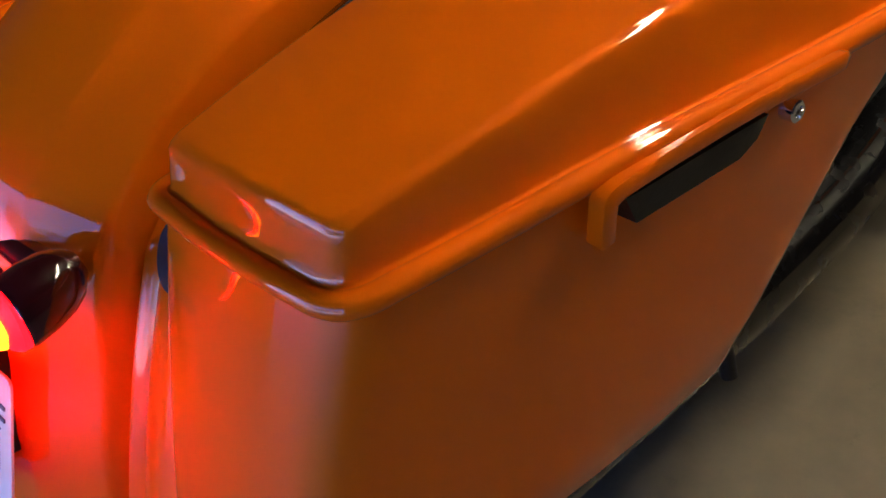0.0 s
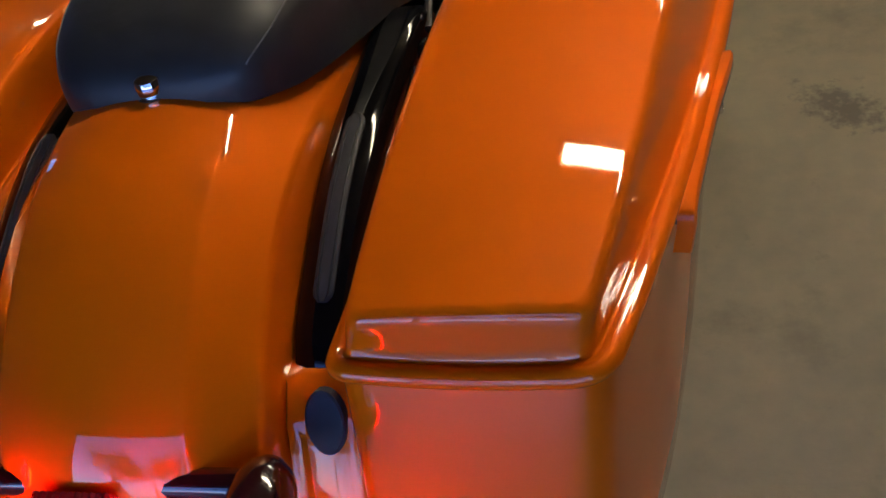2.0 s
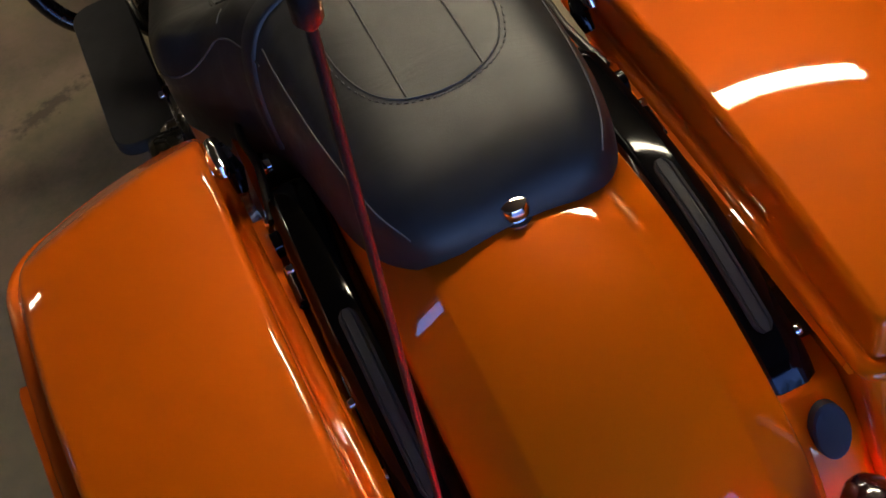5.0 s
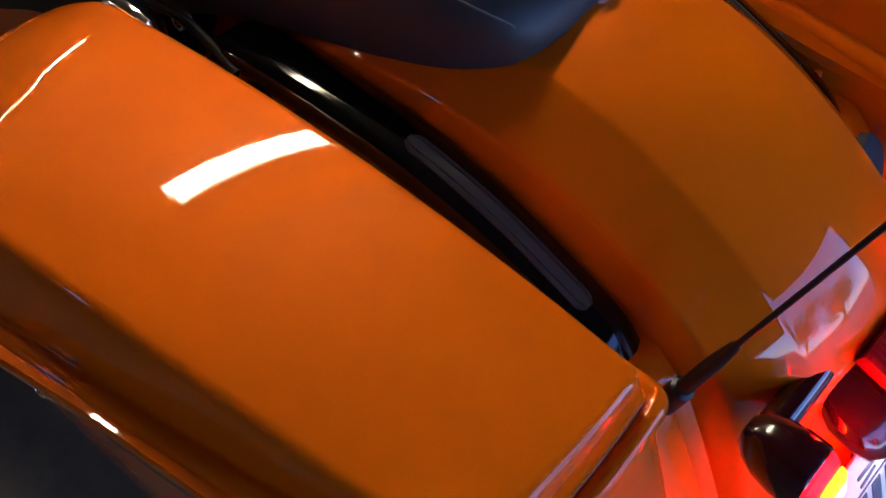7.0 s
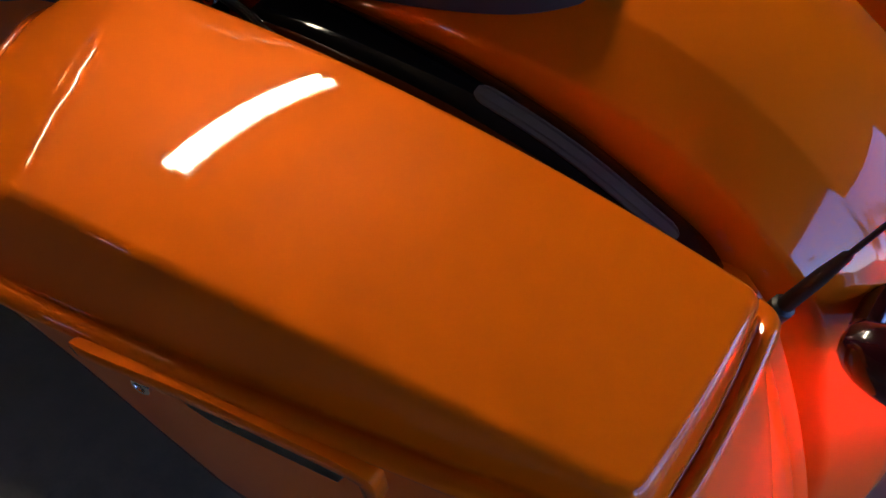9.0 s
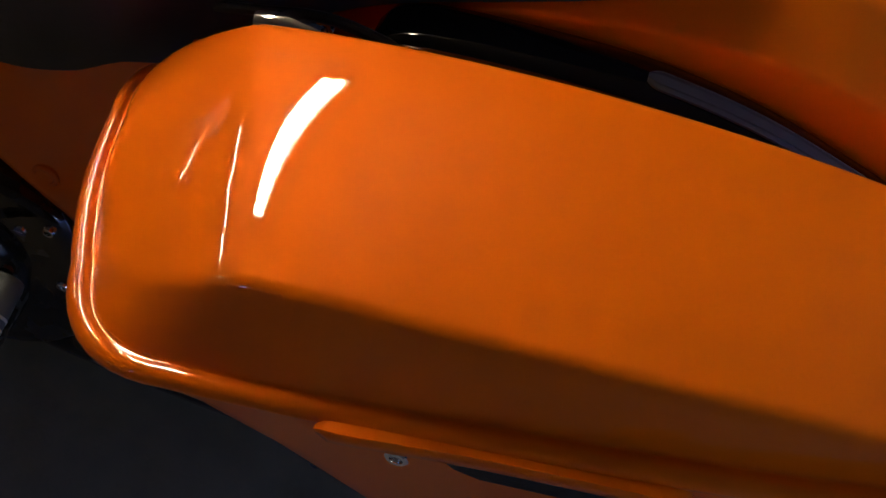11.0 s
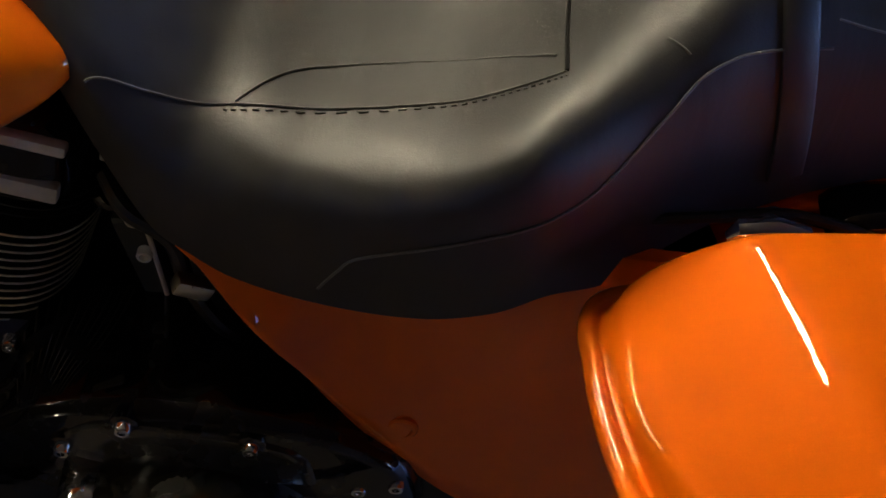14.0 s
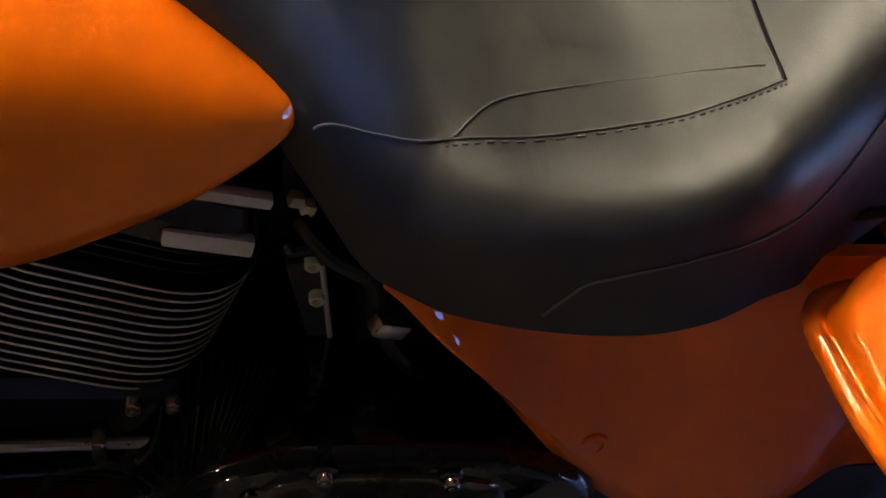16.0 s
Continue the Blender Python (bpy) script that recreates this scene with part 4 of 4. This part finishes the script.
for y, z in ((0.457, 0.377), (0.428, 0.388), (0.430, 0.300), (0.80, 0.35), (0.95, 0.33)):
    bolt("case_screw", (-0.236, y, z), 0.0065, CHROME, primary)
# derby cover
DC = (-0.2405, 0.582, 0.285)
v, f = disc_rings([(0.112, 0.0), (0.112, 0.048), (0.108, 0.056), (0.100, 0.060), (0.094, 0.061), (0.078, 0.063), (0.072, 0.068), (0.03, 0.069), (0.001, 0.069)], DC, "x", -1, 48)
derby = obj("derby_cover", v, f, OLIVE_REFLECTION, primary, angle=25, label="round black clutch cover with five screws")
for k in range(5):
    a = radians(88 + 72 * k)
    bolt("derby_screw", (-0.3005, 0.582 + 0.088 * math.cos(a), 0.285 + 0.088 * math.sin(a)), 0.0065, CHROME, derby)
for k in range(4):
    box("mark", (-0.3105, 0.553 + k * 0.019, 0.252), (0.002, 0.014, 0.010), ALU, derby, 0.0008, (0, 0, 0), "raised metal mark")
v, f = disc_rings([(0.026, -0.01), (0.026, 0.02), (0.020, 0.032), (0.010, 0.038), (0.001, 0.039)], (-0.245, 0.670, 0.338), "x", -1, 24)
obj("chrome_cap", v, f, CHROME, bike, label="chrome domed end cap")

# heel shifter
lever = obj("shift_lever", *tube(spline([(-0.235, 0.62, 0.33), (-0.27, 0.52, 0.36), (-0.285, 0.45, 0.385), (-0.295, 0.441, 0.390)], 5), 0.008, 10), GLOSS_BLACK, bike, label="black heel shift lever")
rings = []
for t, s in ((0.0, 0.7), (0.03, 0.95), (0.1, 1.0), (0.5, 1.0), (0.85, 1.0), (0.95, 0.9), (1.0, 0.6)):
    x = lerp(-0.296, -0.384, t)
    rings.append([(x, 0.440 + 0.021 * s * math.cos(a), 0.389 - 0.012 * t + 0.011 * s * math.sin(a)) for a in (2 * math.pi * k / 20 for k in range(20))])
v, f = loft(rings)
pad = obj("shift_pad", v, f, PAD, lever, label="grey rubber pad with three bright rings")
for x in (-0.334, -0.344, -0.354):
    t = (x + 0.292) / -0.1
    c = (x, 0.440, 0.389 - 0.012 * t)
    rr = [[(x + h, c[1] + 0.0216 * math.cos(a), c[2] + 0.0117 * math.sin(a)) for a in (2 * math.pi * k / 20 for k in range(20))] for h in (-0.0013, 0.0013)]
    v, f = loft(rr)
    obj("ring", v, f, CLAMP, pad)

# module with two clamps, connectors
outline = [(0.666, 0.533), (0.636, 0.540), (0.623, 0.436), (0.640, 0.435)]
v, f = loft([[(x, y, z) for y, z in outline] for x in (-0.105, -0.122)] + [[(-0.125, lerp(y, 0.641, 0.06), lerp(z, 0.486, 0.04)) for y, z in outline]])
obj("coil_cover", v, f, GREY_PLASTIC, bike, label="dark grey plastic electrical cover")
for y, z in ((0.647, 0.543), (0.641, 0.504)):
    v, f = disc_rings([(0.0062, -0.01), (0.0062, 0.002), (0.0056, 0.003), (0.0038, 0.003), (0.0033, -0.002), (0.0005, -0.002)], (-0.130, y, z), "x", -1, 18)
    obj("clamp_ring", v, f, CLAMP, bike, label="bright metal clamp ring")
v, f = tube([(-0.126, 0.640, 0.540), (-0.126, 0.626, 0.449)], 0.0022, 8)
obj("cover_rail", v, f, CLAMP, bike, label="thin bright metal rail")
v, f = tube(spline([(-0.130, 0.671, 0.569), (-0.130, 0.664, 0.558), (-0.130, 0.652, 0.561), (-0.130, 0.642, 0.561)], 6), 0.006, 10)
obj("hose_clip", v, f, GLOSS_BLACK, bike, label="black hose bend")
for c in ((-0.120, 0.663, 0.601), (-0.120, 0.654, 0.593)):
    box("bracket_tab", c, (0.010, 0.010, 0.010), CLAMP, bike, 0.002, (20, 0, 10))
box("connector", (-0.178, 0.594, 0.533), (0.014, 0.030, 0.014), ALU, bike, 0.003, (30, 0, 20), "tan plug connector")
box("connector", (-0.192, 0.498, 0.430), (0.010, 0.012, 0.026), ALU, bike, 0.003, (35, 0, 0), "tan plug connector")
v, f = tube(spline([(-0.14, 0.66, 0.60), (-0.165, 0.64, 0.592), (-0.168, 0.61, 0.57), (-0.165, 0.60, 0.52), (-0.17, 0.575, 0.48), (-0.15, 0.55, 0.44)], 6), 0.007, 10)
obj("wiring", v, f, SATIN_BLACK, bike, label="black wiring loom")
v, f = tube([(-0.18, 0.88, 0.385), (-0.18, 0.735, 0.391)], 0.005, 10)
obj("rod", v, f, ALU, bike, label="dull metal rod")
for y in (0.80, 0.74):
    box("rod_clip", (-0.181, y, 0.388), (0.016, 0.012, 0.024), CHROME, bike, 0.003)
for y, z in ((0.775, 0.418), (0.745, 0.420)):
    bolt("engine_bolt", (-0.165, y, z), 0.007, CHROME, bike)
for s in (1, -1):
    v, f = tube(spline([(0.178 * s, 0.12, 0.662), (0.168 * s, 0.19, 0.668), (0.172 * s, 0.25, 0.660), (0.166 * s, 0.31, 0.640)], 6), 0.0045, 10)
    obj("cable", v, f, SATIN_BLACK, bike, label="black cable beside the seat")
    v, f = tube([(0.180 * s, 0.062, 0.655), (0.180 * s, 0.020, 0.650)], 0.008, 12)
    obj("mount_sleeve", v, f, GLOSS_BLACK, bike, label="gloss black mounting sleeve")
box("battery_box", (0.0, 0.43, 0.505), (0.27, 0.36, 0.20), SATIN_BLACK, bike, 0.02, label="black battery box under the seat")
for s in (1, -1):
    box("lower_frame", (0.155 * s, 0.30, 0.26), (0.07, 0.36, 0.19), SATIN_BLACK, bike, 0.02, label="black lower frame casting")
box("engine_mount", (0.0, 0.66, 0.50), (0.12, 0.10, 0.22), SATIN_BLACK, bike, 0.02)
box("transmission", (0.0, 0.44, 0.33), (0.34, 0.24, 0.22), SATIN_BLACK, bike, 0.03, label="black gearbox case", segs=3)

# exhausts
for s in (1, -1):
    v, f = tube(spline([(0.10 * s, 0.85, 0.22), (0.17 * s, 0.60, 0.17), (0.20 * s, 0.35, 0.165), (0.225 * s, 0.0, 0.20), (0.235 * s, -0.36, 0.22)], 7), 0.044, 20)
    obj("exhaust", v, f, GLOSS_BLACK, bike, label="black exhaust pipe")
    v, f = tube([(0.26 * s, 0.165, 0.30), (0.27 * s, 0.165, 0.17)], 0.009, 12)
    obj("exhaust_bracket", v, f, SATIN_BLACK, bike)

# floorboards and engine guard
for s in (1, -1):
    out, back = (0.372, 0.705) if s > 0 else (0.350, 0.712)
    q = rounded_quad([(0.255, back), (out, back), (out, 1.08), (0.255, 1.08)], [0.041] * 4, 8, 6)
    v, f = loft([[(p.x * s, p.y, 0.300) for p in q], [(p.x * s, p.y, 0.318) for p in q], [(lerp(0.3135, p.x, 0.96) * s, lerp(0.89, p.y, 0.985), 0.321) for p in q]])
    board = obj("floorboard", v, f, RUBBER, bike, angle=30, label="black rubber floorboard")
    for k in range(3 if s > 0 else 0):
        x = 0.300 + 0.0135 * k
        box("stripe", (x * s, 0.89, 0.3225), (0.0035, 0.30, 0.004), STRIPE, board, 0.001)
    v, f = tube([(0.15 * s, 0.85, 0.24), (0.27 * s, 0.85, 0.30)], 0.014, 10)
    obj("board_arm", v, f, SATIN_BLACK, board)
    guard = spline([(0.06 * s, 1.22, 0.62), (0.22 * s, 1.20, 0.60), (0.355 * s, 1.17, 0.50), (0.392 * s, 1.14, 0.38), (0.350 * s, 1.10, 0.285), (0.24 * s, 1.08, 0.25), (0.10 * s, 1.06, 0.20)], 8)
    v, f = tube(guard, 0.016, 14)
    obj("engine_guard", v, f, GLOSS_BLACK, bike, angle=60, label="black tubular engine guard")
v, f = tube([(-0.341, 1.14, 0.322), (-0.262, 1.13, 0.315)], 0.015, 14)
peg = obj("highway_peg", v, f, RUBBER, bike, label="black foot peg on the engine guard")
v, f = tube([(-0.262, 1.13, 0.315), (-0.25, 1.00, 0.29), (-0.22, 0.95, 0.28)], 0.008, 8)
obj("peg_arm", v, f, SATIN_BLACK, peg)
# side stand
v, f = tube([(-0.14, 0.95, 0.17), (-0.30, 0.90, 0.012)], 0.013, 10)
obj("side_stand", v, f, SATIN_BLACK, bike, label="black side stand resting on the floor")
